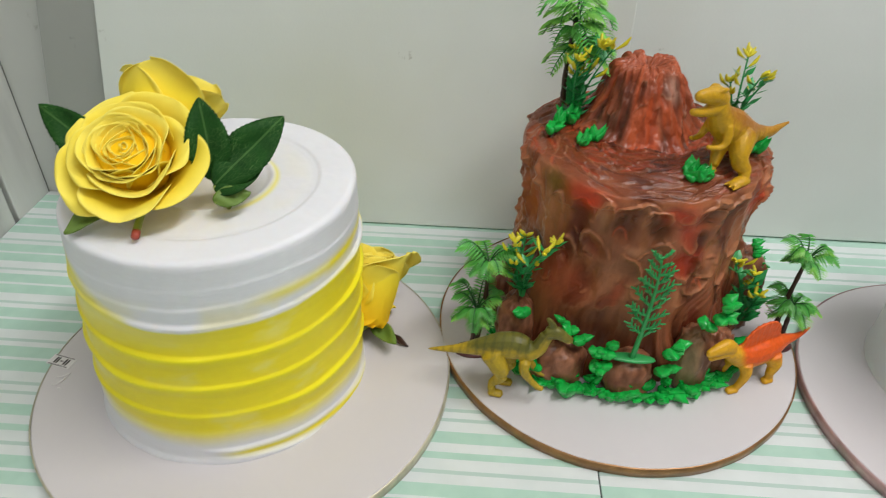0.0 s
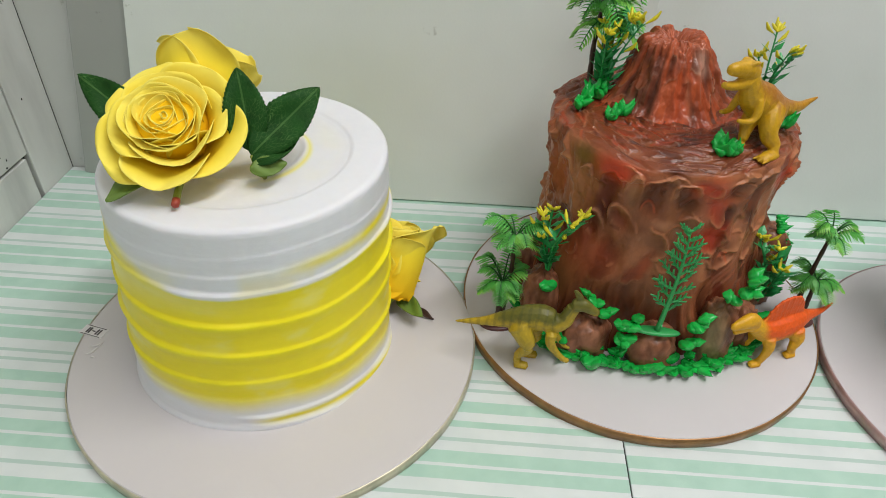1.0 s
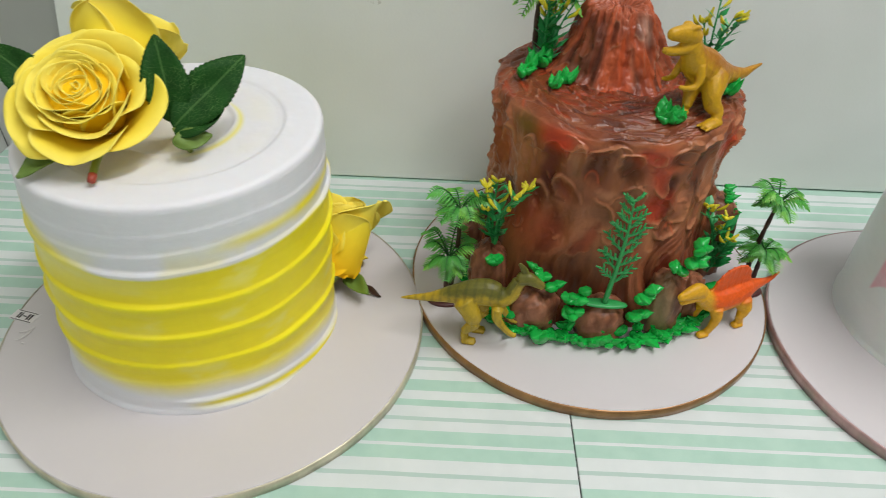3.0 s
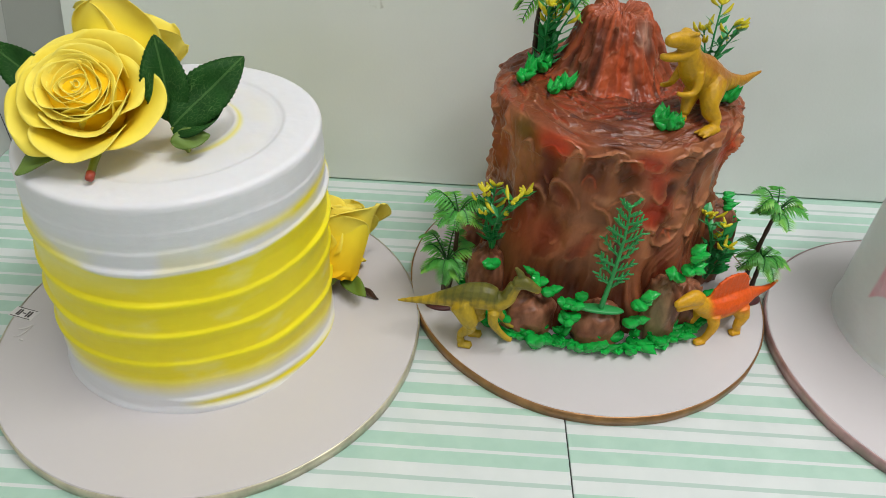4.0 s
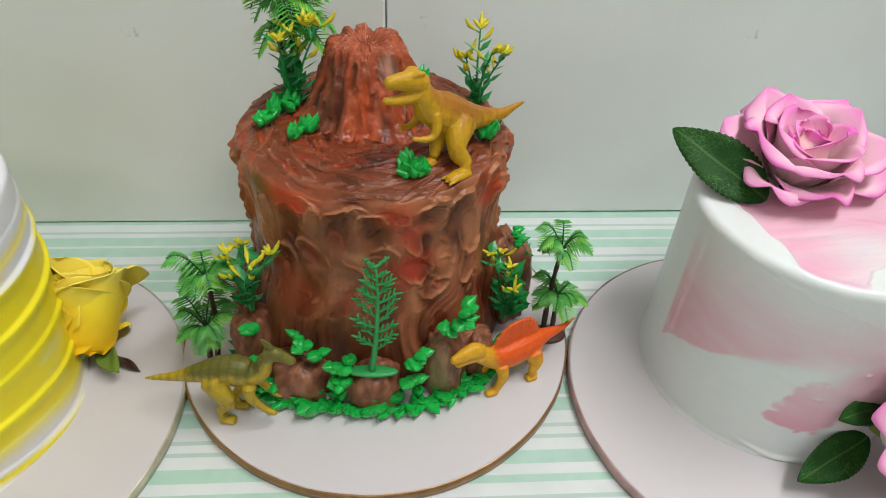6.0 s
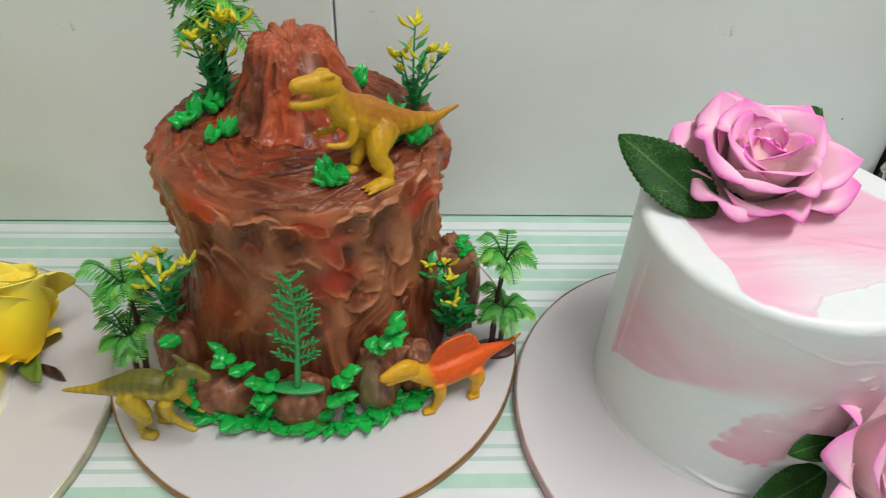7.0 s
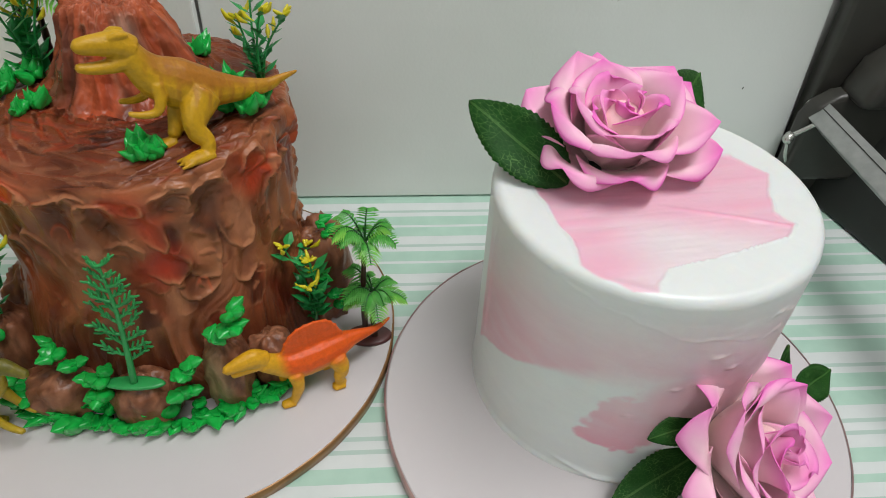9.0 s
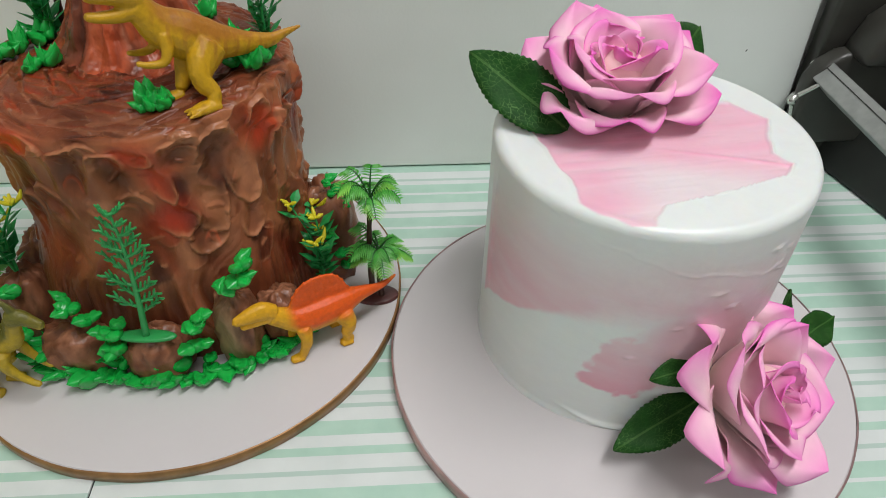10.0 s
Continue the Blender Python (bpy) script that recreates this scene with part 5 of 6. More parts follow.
def leaf_at(parent, base, tip, face, width, bend=0.10, mat=None):
    """A leaf of the spray from one place to another, both given in the room."""
    inv = parent.matrix_world.inverted()
    a, b = inv @ Vector(base), inv @ Vector(tip)
    leaf(parent, a, b - a, inv.to_3x3() @ Vector(face), (b - a).length, width, bend, mat)


def cut_stem(rose, points, radius, tip_mat, length):
    """The rose's own short stem; points in the room."""
    inv = rose.matrix_world.inverted()
    stem(rose, [tuple(inv @ Vector(p)) for p in points], radius, tip_mat, length)


spray_a = spray("rose_leaf_spray", pose(-0.030, 0.495, YTOP), "dark green serrated rose leaves on a twig beside yellow rose")
leaf_at(spray_a, (-0.0350, 0.4850, 0.9190), (-0.0025, 0.5120, 0.9470), (0.25, -0.75, 0.60), 0.0240, 0.06)
leaf_at(spray_a, (-0.0350, 0.4880, 0.9200), (-0.0420, 0.5030, 0.9590), (0.30, -0.85, 0.35), 0.0220, 0.04)
leaf_at(spray_a, (-0.0340, 0.4830, 0.9160), (-0.0120, 0.4960, 0.9260), (0.15, -0.60, 0.75), 0.0140, 0.05)
leaf_at(spray_a, (-0.0350, 0.4800, 0.9130), (-0.0170, 0.4860, 0.9150), (0.0, -0.8, 0.6), 0.0110, 0.05, MAT_LEAF_UNDER)
v, f = tube([(-0.001, -0.006, 0.0005), (-0.003, -0.009, 0.008), (-0.005, -0.010, 0.016)], [0.0014, 0.0014, 0.0010], 8)
shape("twig", v, f, MAT_STEM, spray_a)
spray_b = spray("rose_leaf_spray", pose(-0.090, 0.500, YTOP), "dark green rose leaf behind the yellow rose")
leaf_at(spray_b, (-0.0900, 0.4930, 0.9240), (-0.1300, 0.5050, 0.9505), (-0.1, -0.75, 0.65), 0.0210, 0.05)
leaf_at(spray_b, (-0.0850, 0.4700, 0.9140), (-0.1010, 0.4520, 0.9080), (-0.2, -0.6, 0.75), 0.0120, 0.05, MAT_LEAF_UNDER)
v, f = tube([(-0.002, -0.006, 0.001), (0.0, -0.006, 0.012), (0.000, -0.007, 0.022)], [0.0014, 0.0014, 0.0010], 8)
shape("twig", v, f, MAT_STEM, spray_b)
cut_stem(big_rose, [(-0.0690, 0.4720, 0.9100), (-0.0680, 0.4640, 0.9088), (-0.0665, 0.4560, 0.9070)], 0.0019, MAT_REDTIP, 0.0030)
spray_c = spray("rose_leaf_spray", pose(0.036, 0.545, BZ), "green leaves under the yellow rosebud on the board")
leaf_at(spray_c, (0.0300, 0.5560, 0.7640), (0.0500, 0.5300, 0.7700), (0.0, -0.4, 0.9), 0.0130, 0.05, MAT_LEAF_UNDER)
leaf_at(spray_c, (0.0220, 0.5700, 0.7850), (0.0090, 0.5760, 0.8120), (0.1, -0.8, 0.5), 0.0150, 0.05)
leaf_at(spray_c, (0.0400, 0.5500, 0.7600), (0.0580, 0.5400, 0.7575), (0.0, 0.0, 1.0), 0.0060, 0.02, MAT_TRUNK)

PTOP = BZ + P_H
pink_rose(aim((0.4470, 0.5640, 0.8870), (0.02, -0.20, 0.97), 62), 0.0530, "large pink fabric rose with magenta petal tips on the cake top", 3)
pink_rose(aim((0.4935, 0.4610, 0.7895), (0.54, -0.56, 0.63), 95), 0.0535, "pink fabric rose leaning against the cake's foot on the board", 6)
spray_d = spray("rose_leaf_spray", pose(0.430, 0.550, PTOP), "two dark green veined rose leaves under the pink rose")
leaf_at(spray_d, (0.4200, 0.5350, 0.8925), (0.3765, 0.5745, 0.9155), (-0.10, -0.72, 0.70), 0.0300, 0.08)
leaf_at(spray_d, (0.4680, 0.5650, 0.8980), (0.5165, 0.6270, 0.9040), (0.10, -0.80, 0.60), 0.0300, 0.06)
v, f = tube([(0.004, -0.012, 0.0030), (0.006, -0.004, 0.0035), (0.006, 0.006, 0.005)], [0.0027, 0.0027, 0.002], 10)
shape("stem", v, f, MAT_BLACKTIP, spray_d, "dark cut stem")
spray_e = spray("rose_leaf_spray", pose(0.500, 0.470, BZ), "dark green rose leaves lying under the lower pink rose")
leaf_at(spray_e, (0.4860, 0.4640, 0.8050), (0.4540, 0.4520, 0.8110), (-0.10, -0.55, 0.80), 0.0150, 0.05)
leaf_at(spray_e, (0.4860, 0.4600, 0.7820), (0.4410, 0.4400, 0.7720), (0.05, -0.50, 0.80), 0.0230, 0.06)
leaf_at(spray_e, (0.5400, 0.4800, 0.8000), (0.5680, 0.4960, 0.8000), (0.10, -0.60, 0.80), 0.0180, 0.05)
leaf_at(spray_e, (0.5280, 0.4800, 0.8050), (0.5330, 0.4920, 0.8250), (-0.10, -0.70, 0.60), 0.0060, 0.05)
v, f = tube([(0.016, -0.020, 0.0040), (0.014, -0.012, 0.008), (0.010, -0.004, 0.016)], [0.0022, 0.0022, 0.002], 10)
shape("stem", v, f, MAT_BLACKTIP, spray_e, "dark cut stem")

# ---------------------------------------------------------------- toy dinosaurs: each one plain moulded mesh


def toy(name, m, pieces, paint, label):
    """Joins the limbs into one skin, smooths it and paints it."""
    v, f = join(pieces)
    me = bpy.data.meshes.new(name)
    me.from_pydata([tuple(p * 0.001) for p in v], [], f)
    ob = new(name, me)
    mod = ob.modifiers.new("skin", "REMESH")
    mod.mode, mod.voxel_size, mod.use_smooth_shade = "VOXEL", 0.00055, True
    mod = ob.modifiers.new("round", "SMOOTH")
    mod.factor, mod.iterations = 0.5, 3
    graph = bpy.context.evaluated_depsgraph_get()
    done = bpy.data.meshes.new_from_object(ob.evaluated_get(graph))
    bpy.data.objects.remove(ob)
    done.name = name
    p = np.empty(len(done.vertices) * 3)
    done.vertices.foreach_get("co", p)
    p = p.reshape(-1, 3) * 1000
    tint = paint(p)
    layer = done.color_attributes.new("tint", "FLOAT_COLOR", "POINT")
    layer.data.foreach_set("color", np.c_[tint, np.ones(len(p))].astype(np.float32).ravel())
    done.materials.clear()
    done.materials.append(MAT_TOY)
    done.polygons.foreach_set("use_smooth", [True] * len(done.polygons))
    ob = new(name, done)
    ob.matrix_world = m
    return tagged(ob, label, "toy dinosaur", "toy dinosaurs on the volcano cake")


def limb(points, radii, flat=1.0):
    k = len(points) * 5
    line = smooth_line(points, k)
    rad = np.interp(np.linspace(0, 1, k), np.linspace(0, 1, len(radii)), radii)
    return tube(line, rad, 14, flat)


def spine_height(p, line):
    line = np.array(line)
    order = np.argsort(line[:, 0])
    return p[:, 2] - np.interp(p[:, 0], line[order, 0], line[order, 2])


YEL, ORA, OLI = (0.53, 0.295, 0.008), (0.70, 0.095, 0.008), (0.060, 0.080, 0.018)


def tyrannosaur():
    spine = [(-52, 0, 18), (-44, 0, 16.8), (-36, 0, 15.2), (-24, 0, 16.8), (-14, 0, 19.5), (-5, 0, 22.5), (5, 0, 28), (13, 0, 33.5), (18, 0, 40), (21, 0, 45.5)]
    pieces = [limb(spine, [0.8, 2.0, 3.4, 5.4, 7.6, 10.2, 11.2, 9.4, 7.0, 6.2], 0.84)]
    pieces.append(limb([(19, 0, 47), (24, 0, 50.3), (31, 0, 51.8), (37, 0, 52.6), (39.5, 0, 52.8)], [5.6, 5.8, 4.6, 3.6, 2.6], 0.9))
    pieces.append(limb([(23, 0, 43), (30, 0, 42.2), (37, 0, 43.2), (41, 0, 44.4)], [4.4, 3.0, 2.4, 1.8], 1.1))
    pieces.append(limb([(-4, 5, 22), (2, 9, 17), (5, 13, 11), (2.0, 16, 5.5), (2.5, 17.5, 1.5)], [9.0, 7.8, 5.4, 4.0, 3.6], 0.85))
    pieces.append(limb([(1.5, 18, 0), (8.5, 19, 0.8), (15, 19.5, 0.3)], [2.8, 3.0, 1.9], 1.4))
    pieces.append(limb([(-3, -3, 21), (5, -2, 15), (9, 0, 9), (12, 2, 4.5)], [8.0, 6.4, 4.4, 3.2], 0.85))
    pieces.append(limb([(12, 2, 1.8), (19, 2.5, 1.8), (24, 3, 1.5)], [2.4, 2.6, 1.6], 1.4))
    for toe in (-2.6, 0.0, 2.6):
        pieces.append(limb([(12, 19.5 + toe, 0.6), (17, 19.6 + 1.3 * toe, 0.2)], [1.4, 0.7]))
        pieces.append(limb([(21, 3 + toe * 0.8, 1.6), (26, 3 + 1.1 * toe, 1.2)], [1.3, 0.6]))
    for s in (-1, 1):
        pieces.append(limb([(14, 5.5 * s, 32), (15, 8.0 * s, 26), (18, 8.4 * s, 21.5), (24, 7.4 * s, 21.5), (28.5, 6.4 * s, 23)], [3.4, 2.6, 2.0, 1.6, 1.2]))
        pieces.append(limb([(20, 3.0 * s, 54.2), (24, 3.5 * s, 55.0), (28, 2.8 * s, 54.0)], [1.2, 1.5, 0.8]))
    for k in range(7):  # folds of skin across the flank
        pieces.append(limb([(-8 + 3.4 * k, 6.2, 22.5 + 1.7 * k), (-8.6 + 3.2 * k, 6.9, 17.5 + 1.6 * k)], [0.9, 0.6]))

    def paint(p):
        above = spine_height(p, spine)
        w = step(0.0, 6.0, above + 1.4 * fbm(p * 0.25, 81) + 0.5 * np.sin(p[:, 0] * 1.4)) * step(20, 12, p[:, 0])
        w = np.maximum(w, 0.6 * step(-18, -34, p[:, 0]) * step(-0.5, 0.8, above))
        stripe = step(0.35, 0.9, np.sin(p[:, 0] * 0.95 + 0.25 * p[:, 2] + 1.5 * fbm(p * 0.12, 83))) * step(-9.0, 2.0, above) * step(22, 12, p[:, 0])
        c = blend(YEL, (0.30, 0.085, 0.014), np.maximum(w * 0.75, 0.55 * stripe))
        return blend(c, (0.44, 0.21, 0.012), 0.55 * step(0.1, 0.6, fbm(p * (0.7, 0.1, 0.1), 82)) * step(24, 10, p[:, 0]))

    return toy("toy_tyrannosaur", pose(0.2505, 0.5660, BZ + 0.1450, 0, 0, 213), pieces, paint, "glossy yellow plastic tyrannosaur with brown back on the cake")


def hadrosaur():
    spine = [(-47, 0, 27), (-40, 0, 28.5), (-27, 0, 31.5), (-14, 0, 36), (0, 0, 40.5), (10, 0, 42), (18, 0, 40), (23.5, 0, 43), (26, 0, 49), (28, 0, 55)]
    pieces = [limb(spine, [0.7, 1.8, 3.4, 6.2, 9.4, 9.8, 7.8, 5.6, 4.6, 4.4], 0.80)]
    pieces.append(limb([(28, 0, 57), (33.5, 0, 58), (39, 0, 55.4), (43, 0, 53.2)], [4.6, 4.6, 3.3, 2.6], 0.85))
    pieces.append(limb([(32, 0, 60), (30, 0, 65), (27, 0, 69)], [3.0, 2.3, 1.2], 0.6))
    for s in (-1, 1):
        lead = 5 if s > 0 else 0
        pieces.append(limb([(-5, 4.5 * s, 36), (0.5, 6.8 * s, 28), (2.8 + lead, 7.0 * s, 20), (-3 + lead, 6.2 * s, 11), (-2.5 + lead, 5.6 * s, 3.5)], [8.0, 6.6, 4.4, 2.8, 2.7], 0.82))
        pieces.append(limb([(-4 + lead, 5.5 * s, 2.0), (4 + lead, 5.8 * s, 1.7)], [2.5, 2.2], 1.4))
        pieces.append(limb([(17, 5.2 * s, 34), (17, 7.0 * s, 28), (21, 7.0 * s, 21), (26.5, 6.6 * s, 15.0), (30, 6.4 * s, 13.5)], [4.4, 3.5, 2.4, 2.0, 1.8], 0.9))

    def paint(p):
        above = spine_height(p, spine)
        w = step(0.0, 4.5, above + 2.0 * fbm(p * 0.3, 91)) * step(-26, -16, p[:, 0])
        w = np.maximum(w, step(22, 30, p[:, 0]) * step(-3.5, 0.5, above) * 0.9)
        c = blend((0.44, 0.30, 0.018), OLI, w * 0.82)
        bars = step(0.25, 0.8, np.sin(p[:, 0] * 1.15 + 2.0 * fbm(p * 0.12, 93))) * step(-8, -1, above) * step(24, 16, p[:, 0])
        c = blend(c, (0.035, 0.045, 0.014), bars * 0.30)
        return blend(c, OLI, 0.26 * step(0.2, 0.5, fbm(p * (0.5, 0.2, 0.15), 92)))

    return toy("toy_hadrosaur", pose(0.1215, 0.5065, BZ, 0, 0, -8), pieces, paint, "yellow and olive plastic duck-billed dinosaur on the cake board")


def spinosaur():
    spine = [(-48.5, 0, 30), (-42, 0, 26.8), (-35, 0, 26), (-26, 0, 26.6), (-17, 0, 26), (-6, 0, 25), (5, 0, 25), (13, 0, 27), (19, 0, 30.5), (26, 0, 36)]
    pieces = [limb(spine, [0.9, 1.9, 2.9, 4.8, 8.0, 10.4, 10.2, 8.6, 6.6, 5.4], 0.82)]
    pieces.append(limb([(25, 0, 38), (31, 0, 42), (38, 0, 42), (45.5, 0, 41)], [5.0, 5.8, 4.6, 2.8], 0.80))
    pieces.append(limb([(28, 0, 36.5), (36, 0, 36), (42.5, 0, 35.8)], [3.8, 2.6, 1.9], 1.0))
    # the back sail: a thin fan with ribs
    rim = smooth_line([(19.5, 0, 31), (12, 0, 45.5), (4, 0, 50.8), (-8.5, 0, 50), (-15.5, 0, 43), (-20, 0, 31)], 26)
    low = np.c_[rim[:, 0] * 0.9, 0 * rim[:, 0], np.full(26, 24.0)]
    sheet = np.vstack([low + (0, 1.9, 0), rim + (0, 0.9, 0), rim - (0, 0.9, 0), low - (0, 1.9, 0)])
    faces = [tuple(f) for f in grid_faces(4, 26)] + [(j + 1, j, 78 + j, 79 + j) for j in range(25)] + [(0, 26, 52, 78), (103, 77, 51, 25)]
    pieces.append((sheet, faces))
    for k in range(10):
        i = 2 + k * 21 // 9
        pieces.append(limb([(rim[i, 0] * 0.8, 0, 26), (rim[i, 0] * 0.92, 0, (26 + rim[i, 2]) / 2), tuple(rim[i])], [2.3, 1.6, 1.2], 0.8))
    for s in (-1, 1):
        step_on = 3 if s < 0 else 0
        pieces.append(limb([(-12, 4.8 * s, 22), (-14, 7.4 * s, 14), (-11.5, 8.2 * s, 8), (-13.5, 8.4 * s, 2.6)], [6.4, 5.0, 3.2, 2.7], 0.85))
        pieces.append(limb([(-14, 8.4 * s, 1.9), (-8, 8.2 * s, 1.7)], [2.5, 2.0], 1.4))
        pieces.append(limb([(12 + step_on, 4.8 * s, 23), (11.5 + step_on, 7.0 * s, 15), (13.5 + step_on, 7.0 * s, 8), (15.5 + step_on, 6.2 * s, 2.6)], [4.8, 3.8, 2.7, 2.5], 0.9))
        pieces.append(limb([(15 + step_on, 6.0 * s, 1.9), (21.5 + step_on, 5.4 * s, 1.7)], [2.4, 1.9], 1.4))

    def paint(p):
        above = spine_height(p, spine)
        w = step(-7.0, 1.0, above + 1.5 * fbm(p * 0.2, 95)) * step(21, 13, p[:, 0])
        w = np.maximum(w, 0.6 * step(-18, -30, p[:, 0]) * step(-2.0, 1.0, above) * step(-48, -42, p[:, 0]))
        return blend((0.66, 0.34, 0.012), ORA, w)

    return toy("toy_spinosaur", pose(0.2935, 0.5300, BZ, 0, 0, 208), pieces, paint, "orange and yellow plastic sail-backed dinosaur on the cake board")


tyrannosaur()
hadrosaur()
spinosaur()

# ---------------------------------------------------------------- toy plants


def frond(parent, place, heading, rise, length, light, seed, droop=0.5):
    """A feather-shaped palm leaf: a drooping rib with two rows of leaflets."""
    rng = random.Random(seed)
    k = 14
    s = np.linspace(0, 1, k)
    out = length * (s - 0.10 * s**2)
    up = length * (rise * s - (droop + 0.62 * rise) * s**2)
    rib = np.c_[out, 0 * s, up]
    pieces = [tube(rib, np.linspace(0.0006, 0.0003, k), 5)]
    tint = [np.tile((0.02, 0.11, 0.02), (len(pieces[0][0]), 1))]
    for i in range(2, 15):
        f = i / 14.5
        p = np.array([np.interp(f, s, rib[:, a]) for a in range(3)])
        w = length * 0.42 * sin(pi * (0.16 + 0.78 * f)) ** 0.7
        for side in (-1, 1):
            tip = p + np.array((w * 0.60, side * w * 0.85, -w * 0.42 + rng.uniform(-0.1, 0.1) * w))
            mid = (p + tip) / 2 + np.array((-0.0004, side * 0.0004, w * 0.10))
            wd = np.array((length * 0.042, 0, 0))
            th = np.array((0, 0, 0.0004))
            quad = [p - wd * 0.6, p + wd * 0.6, p + th, mid - wd, mid + wd, mid + th, tip]
            pieces.append((np.array(quad), [(0, 1, 4, 3), (1, 2, 5, 4), (2, 0, 3, 5), (3, 4, 6), (4, 5, 6), (5, 3, 6)]))
            dark, pale = np.array((0.06, 0.40, 0.05)), np.array((0.42, 0.86, 0.14)) if light else np.array((0.20, 0.62, 0.12))
            tint.append(np.array([dark, dark, dark, 0.5 * (dark + pale), 0.5 * (dark + pale), 0.5 * (dark + pale), pale]))
    v, f = join(pieces)
    ob = shape("frond", v, f, MAT_FROND, parent, smooth=False, tint=np.vstack(tint))
    ob.matrix_local = Matrix.Translation(place) @ Matrix.Rotation(heading, 4, "Z")


def toy_palm(m, trunks, label, size, light, plate, seed):
    """Plastic palm: one or two thin trunks, each with a crown of fronds, on an oval foot."""
    palm = thing("toy_palm", m, label, "toy palm", "toy palms on the volcano cake")
    rng = random.Random(seed)
    for base, tip in trunks:
        base, tip = np.array(base), np.array(tip)
        mid = (base + tip) / 2 + (rng.uniform(-0.002, 0.002), rng.uniform(-0.002, 0.002), 0)
        line = smooth_line([base, mid, tip], 16)
        v, f = tube(line, np.linspace(0.0021, 0.0013, 16) * (1 + 0.12 * np.sin(np.arange(16) * 2.2)), 9)
        shape("trunk", v, f, MAT_TRUNK, palm, "dark brown ringed trunk")
        count = 11
        for k in range(count):
            a = 2 * pi * k / count + rng.uniform(-0.3, 0.3)
            frond(palm, tip - (0, 0, 0.001), a, rng.choice((0.5, 1.1, 1.7, 2.4)) + rng.uniform(-0.2, 0.2), size * rng.uniform(0.75, 1.05), light if k % 3 else not light, seed * 40 + k, 0.75 if light else 0.45)
        for k in range(2):
            frond(palm, tip, rng.uniform(0, 6), 1.5, size * 0.75, light, seed * 40 + 20 + k)
    if plate:
        n = 36
        a = np.linspace(0, 2 * pi, n, endpoint=False)
        rows = [(0.0, 0.0), (1.0, 0.0), (1.0, 0.0014), (0.9, 0.0022), (0.0, 0.0024)]
        pts = np.array([np.c_[q * plate[0] * np.cos(a), q * plate[1] * np.sin(a), np.full(n, z)] for q, z in rows]).reshape(-1, 3)
        shape("foot_plate", pts, grid_faces(len(rows), n, True), MAT_PLATE, palm, "oval maroon plastic foot")
    return palm


toy_palm(pose(0.1570, 0.6290, BZ + 0.147), [((0, 0, -0.004), (0.0010, 0.001, 0.062)), ((0.004, 0.003, -0.004), (0.0060, 0.003, 0.046))], "bright green plastic palm stuck in the cake top", 0.0290, True, None, 1)
toy_palm(pose(0.1040, 0.5410, BZ), [((0.002, 0.003, 0.001), (0.0075, 0.0060, 0.075)), ((-0.001, -0.002, 0.001), (0.0015, 0.0015, 0.038))], "green plastic double palm beside the volcano's foot on the board", 0.0230, False, (0.013, 0.008), 2)
toy_palm(pose(0.3235, 0.5655, BZ), [((-0.002, 0.001, 0.001), (0.0005, 0.0020, 0.076)), ((0.0035, -0.001, 0.001), (0.0035, 0.0005, 0.038))], "green plastic double palm on a maroon foot at the board's edge", 0.0205, False, (0.014, 0.0085), 3)


def sprig(m, height, stalks, label, seed, lean=0.0):
    """Plastic flower sprig: thin stalks with small leaves and yellow buds at the tips."""
    plant = thing("toy_flower_sprig", m, label, "toy plant", "toy flower sprigs on the volcano cake")
    rng = random.Random(seed)
    for k in range(stalks):
        a = 2 * pi * k / stalks + rng.uniform(-0.5, 0.5)
        far = height * rng.uniform(0.10, 0.30)
        tall = height * rng.uniform(0.62, 1.0)
        line = smooth_line([(0.001 * cos(a), 0.001 * sin(a), -0.003), (far * 0.4 * cos(a), far * 0.4 * sin(a), tall * 0.5), (far * cos(a) + lean * height, far * sin(a), tall)], 18)
        pieces = [tube(line, np.linspace(0.0008, 0.0005, 18), 6)]
        buds = []
        for i in range(2, 18, 2):
            p = line[i]
            for q in range(2):
                b = rng.uniform(0, 2 * pi)
                d = np.array((cos(b), sin(b), 0.75))
                ln = height * rng.uniform(0.13, 0.20)
                end = p + d * ln
                s2 = np.cross(d, (0, 0, 1.0))
                s2 = s2 / np.linalg.norm(s2) * ln * 0.29
                lift = np.array((0, 0, ln * 0.10))
                if i > 9 and rng.random() < 0.35:
                    buds.append(limb([p + d * ln * 0.3, p + d * ln * 0.75, end + (0, 0, 0.0022)], [0.0005, 0.0013, 0.0005]))
                    pieces.append(tube([p, p + d * ln * 0.5], [0.0004, 0.0004], 5))
                else:
                    mid = (p + end) / 2
                    quad = np.array([p, mid + s2, end, mid - s2, mid + lift * 0.6, mid - lift * 0.5])
                    pieces.append((quad, [(0, 1, 4), (1, 2, 4), (2, 3, 4), (3, 0, 4), (1, 0, 5), (2, 1, 5), (3, 2, 5), (0, 3, 5)]))
        for q in range(5):
            b = rng.uniform(0, 2 * pi)
            d = np.array((cos(b) * 0.8, sin(b) * 0.8, rng.uniform(0.3, 1.0)))
            buds.append(limb([line[-1], line[-1] + d * 0.0026, line[-1] + d * 0.0056], [0.0006, 0.0012, 0.0006]))
        v, f = join(pieces)
        shape("stalk", v, f, MAT_FERN, plant, "green leafy plastic stalk", smooth=False)
        for v, f in buds:
            shape("bud", v, f, MAT_BUD, plant)
    return plant


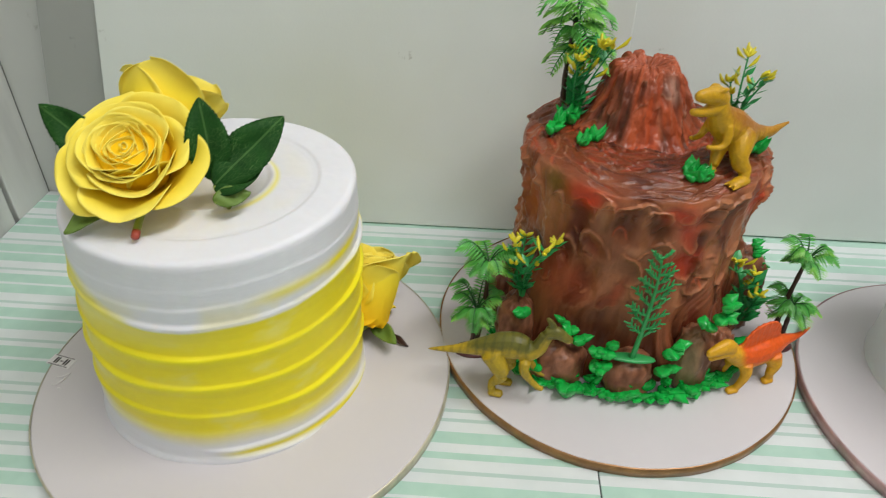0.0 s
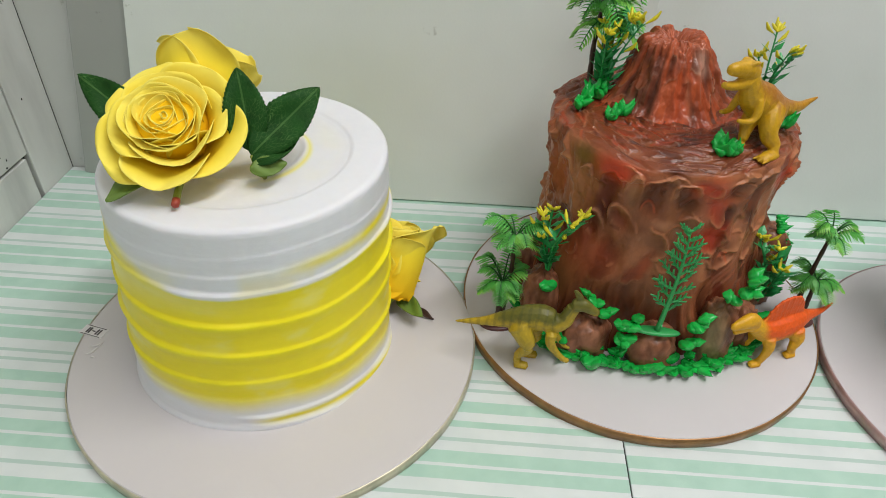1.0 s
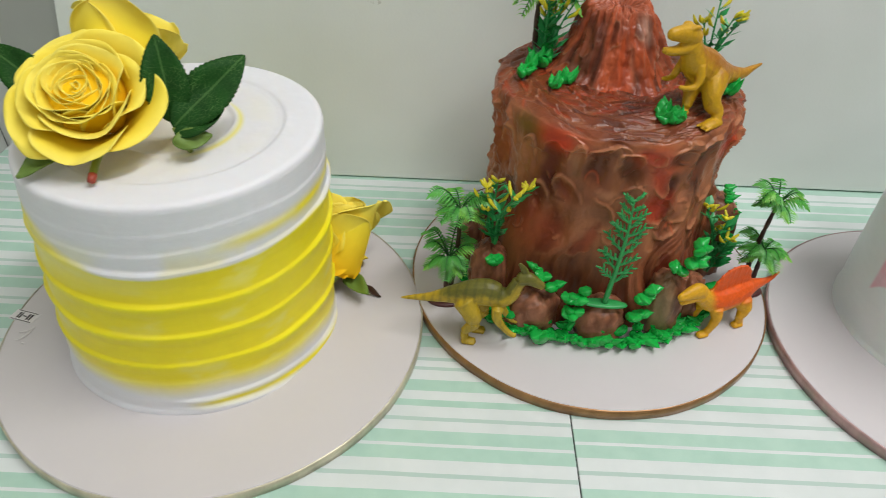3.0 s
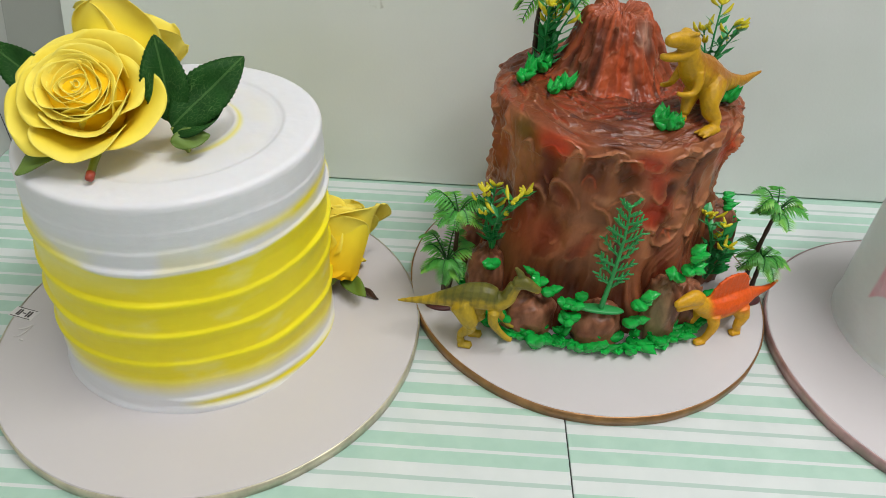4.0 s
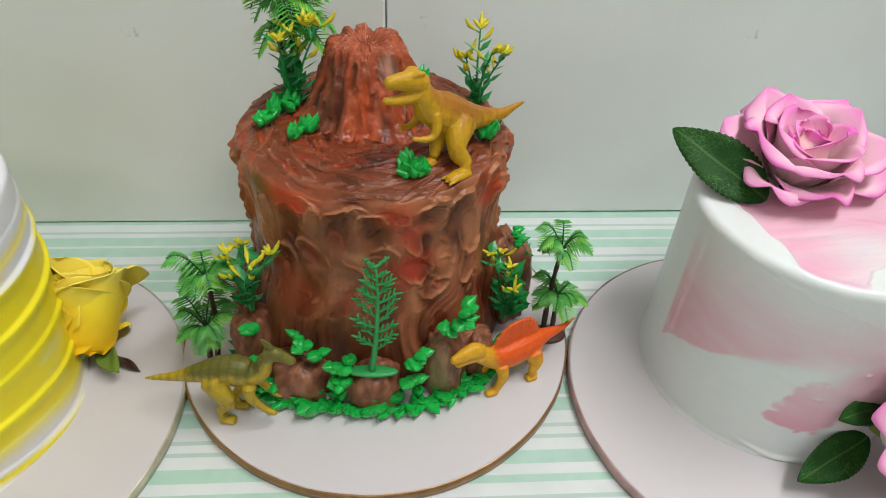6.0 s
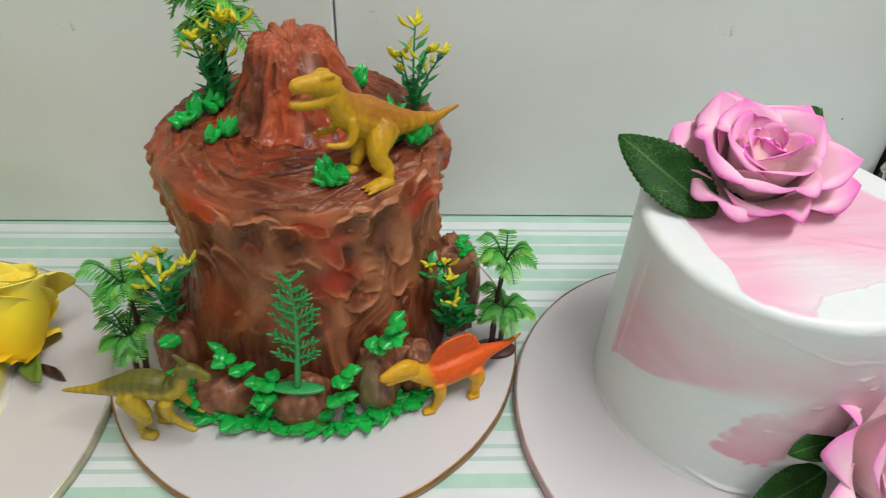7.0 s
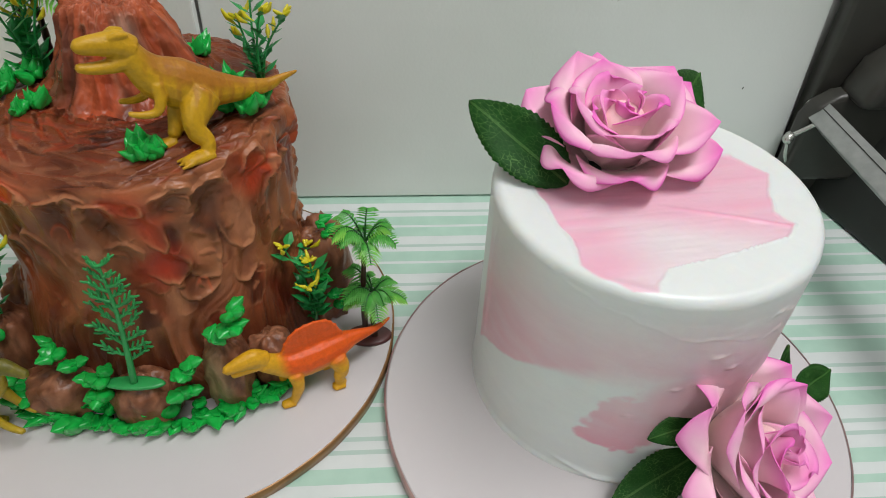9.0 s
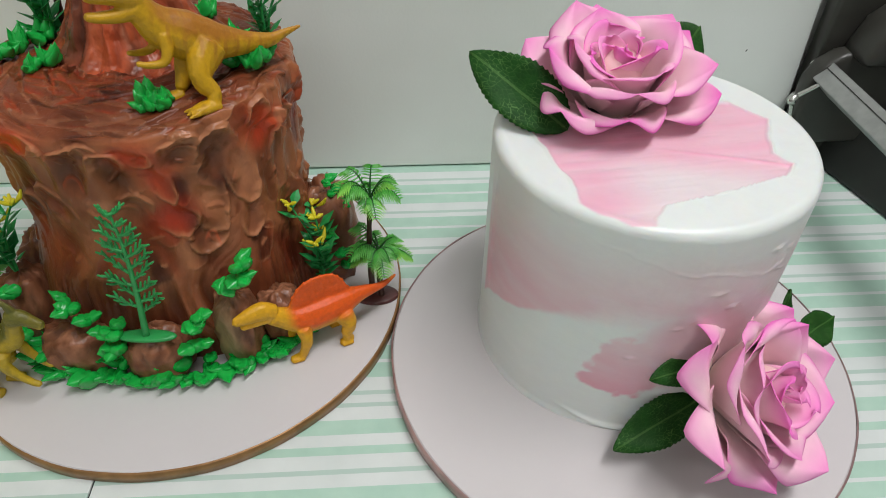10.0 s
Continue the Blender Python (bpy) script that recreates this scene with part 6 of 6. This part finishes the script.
sprig(pose(0.1630, 0.6150, BZ + 0.147), 0.058, 5, "plastic sprig with yellow buds in the cake top beside the palm", 1, 0.05)
sprig(pose(0.2710, 0.6200, BZ + 0.146), 0.048, 4, "plastic sprig with yellow buds behind the tyrannosaur", 2, 0.05)
sprig(pose(0.1350, 0.5420, BZ + 0.056), 0.056, 4, "plastic sprig with yellow buds against the volcano's side", 3, 0.10)
sprig(pose(0.2920, 0.5660, BZ + 0.020), 0.058, 4, "plastic sprig with yellow buds beside the volcano's foot", 4, -0.10)


def toy_fern(m, height, label):
    """Flat moulded tree: a straight trunk with forked twigs, on a little disc."""
    tree = thing("toy_tree", m, label, "toy tree")
    rng = random.Random(8)
    n = 30
    a = np.linspace(0, 2 * pi, n, endpoint=False)
    rows = [(0.0, 0.0), (1.0, 0.0), (1.05, 0.0008), (1.0, 0.0017), (0.85, 0.0020), (0.0, 0.0020)]
    pts = np.array([np.c_[q * 0.0148 * np.cos(a), q * 0.0042 * np.sin(a), np.full(n, z)] for q, z in rows]).reshape(-1, 3)
    shape("disc", pts, grid_faces(len(rows), n, True), MAT_FERN, tree, "flat green disc foot")
    line = smooth_line([(0, 0, 0.001), (0.001, 0, height * 0.35), (0.001, 0, height * 0.7), (-0.001, 0, height)], 24)
    v, f = tube(line, np.linspace(0.0020, 0.0006, 24), 8)
    shape("trunk", v, f, MAT_FERN, tree)
    for i in range(5, 25):
        s = i / 25
        p, side = line[min(i, 23)], 1 if i % 2 else -1
        reach = height * 0.262 * (1.08 - s) ** 0.75 * (0.55 + 0.45 * min(1, (s - 0.12) * 4))
        d = np.array((side * rng.uniform(0.64, 0.88), rng.uniform(-0.30, 0.30), rng.uniform(0.36, 0.74)))
        reach *= rng.uniform(0.72, 1.10)
        twig = smooth_line([p, p + d * reach * 0.5 - (0, 0, 0.0006), p + d * reach + (0, 0, reach * 0.08)], 8)
        pieces = [tube(twig, np.linspace(0.0010, 0.0006, 8), 6)]
        for q in range(2, 8):
            out = 1 if q % 2 else -1
            dd = np.array((side * (0.55 if out > 0 else 0.12), rng.uniform(-0.3, 0.3), 0.05 if out > 0 else 0.75)) * reach * rng.uniform(0.32, 0.48)
            knee = twig[q] + dd * 0.55
            pieces.append(tube([twig[q], knee, twig[q] + dd + (side * 0.0004, 0, 0.0008)], [0.0007, 0.0007, 0.0005], 5))
        v, f = join(pieces)
        shape("branch", v, f, MAT_FERN, tree)
    return tree


toy_fern(pose(0.2065, 0.5090, BZ + 0.0325, -3, 3.7, 0), 0.079, "flat green moulded plastic tree standing on a cake rock")

# ---------------------------------------------------------------- black machine at the table's end
machine = thing("black_machine", pose(0.690, 0.60, TZ), "black appliance with a steel rail and latch on the table", "appliance")


def extrude(outline, y0, y1, bevel, name, mat, label=""):
    """A body with this outline (x, z) from y0 to y1."""
    bm = bmesh.new()
    ring = [bm.verts.new((x, y0, z)) for x, z in outline]
    face = bm.faces.new(ring)
    geo = bmesh.ops.extrude_face_region(bm, geom=[face])
    bmesh.ops.translate(bm, vec=(0, y1 - y0, 0), verts=[g for g in geo["geom"] if isinstance(g, bmesh.types.BMVert)])
    bmesh.ops.recalc_face_normals(bm, faces=bm.faces[:])
    bmesh.ops.bevel(bm, geom=bm.edges[:], offset=bevel, segments=3, affect="EDGES", profile=0.6)
    return part(name, bm, mat, machine, label)


bm = box_bm(0.0, 0.30, -0.36, 0.128, 0.0, 0.07)
for vert in bm.verts:  # the side runs askew and slopes outwards
    if vert.co.x < 0.1:
        vert.co.x = (0.012 if vert.co.z < 0.03 else 0.030) - 0.26 * (vert.co.y - 0.02)
bmesh.ops.bevel(bm, geom=bm.edges[:], offset=0.004, segments=3, affect="EDGES", profile=0.6)
part("base", bm, MAT_BLACKMATT, machine, "dull black base with a sloping side")
part("back_plate", box_bm(-0.0415, 0.40, 0.112, 0.128, 0.0, 0.42, 0.003), MAT_BLACK, machine, "tall black back plate")
extrude([(-0.053, 0.030), (0.30, 0.030), (0.30, 0.118), (0.02, 0.112), (-0.036, 0.102), (-0.047, 0.094), (-0.053, 0.082)], 0.092, 0.108, 0.0045, "cover", MAT_BLACK, "glossy black rounded cover")
extrude([(-0.031, 0.100), (0.30, 0.100), (0.30, 0.200), (0.06, 0.170), (0.00, 0.145), (-0.022, 0.126)], 0.074, 0.110, 0.008, "lid", MAT_BLACK, "glossy black upper lid")
extrude([(0.07, 0.060), (0.34, 0.060), (0.34, 0.20), (0.16, 0.165), (0.09, 0.125)], -0.34, 0.070, 0.016, "motor_housing", MAT_BLACK, "black motor housing")
rail = part("rail", box_bm(-0.0080, 0.0080, -0.36, 0.0, -0.0110, 0.0110, 0.0009), MAT_STEEL, machine, "scratched steel rail", smooth=False)
rail.matrix_local = pose(-0.0380, 0.094, 0.0835, 0, -48, 0)
groove = part("rail_groove", box_bm(-0.0004, 0.0004, -0.359, -0.001, 0.0108, 0.0113), MAT_BLACKMATT, rail, smooth=False)
groove.location = (0.0028, 0, 0)
turns = np.linspace(0, 7 * 2 * pi, 120)
v, f = tube(np.c_[0.0040 * np.cos(turns), np.linspace(0, 0.014, 120), 0.0040 * np.sin(turns)], np.full(120, 0.0007), 6)
spring = shape("spring", v, f, MAT_CHROME, machine, "small coil spring")
spring.location = (-0.0440, 0.094, 0.0885)
for pts, rad, nm in (([(-0.043, 0.088, 0.086), (-0.061, 0.092, 0.070)], 0.0018, "latch_rod"), ([(-0.061, 0.092, 0.068), (-0.052, 0.096, 0.046), (-0.034, 0.100, 0.034)], 0.0016, "latch_hook")):
    v, f = tube(smooth_line(pts, 10), np.full(10, rad), 8)
    shape(nm, v, f, MAT_CHROME, machine, "worn chrome rod")
v, f = tube([(-0.0635, 0.090, 0.068), (-0.0590, 0.093, 0.071)], [0.0040, 0.0040], 6)
shape("nut", v, f, MAT_CHROME, machine, "chrome nut")
v, f = tube([(-0.036, 0.100, 0.034), (-0.028, 0.104, 0.034)], [0.0030, 0.0030], 10)
shape("bolt", v, f, MAT_BLACKMATT, machine, "dark bolt head")
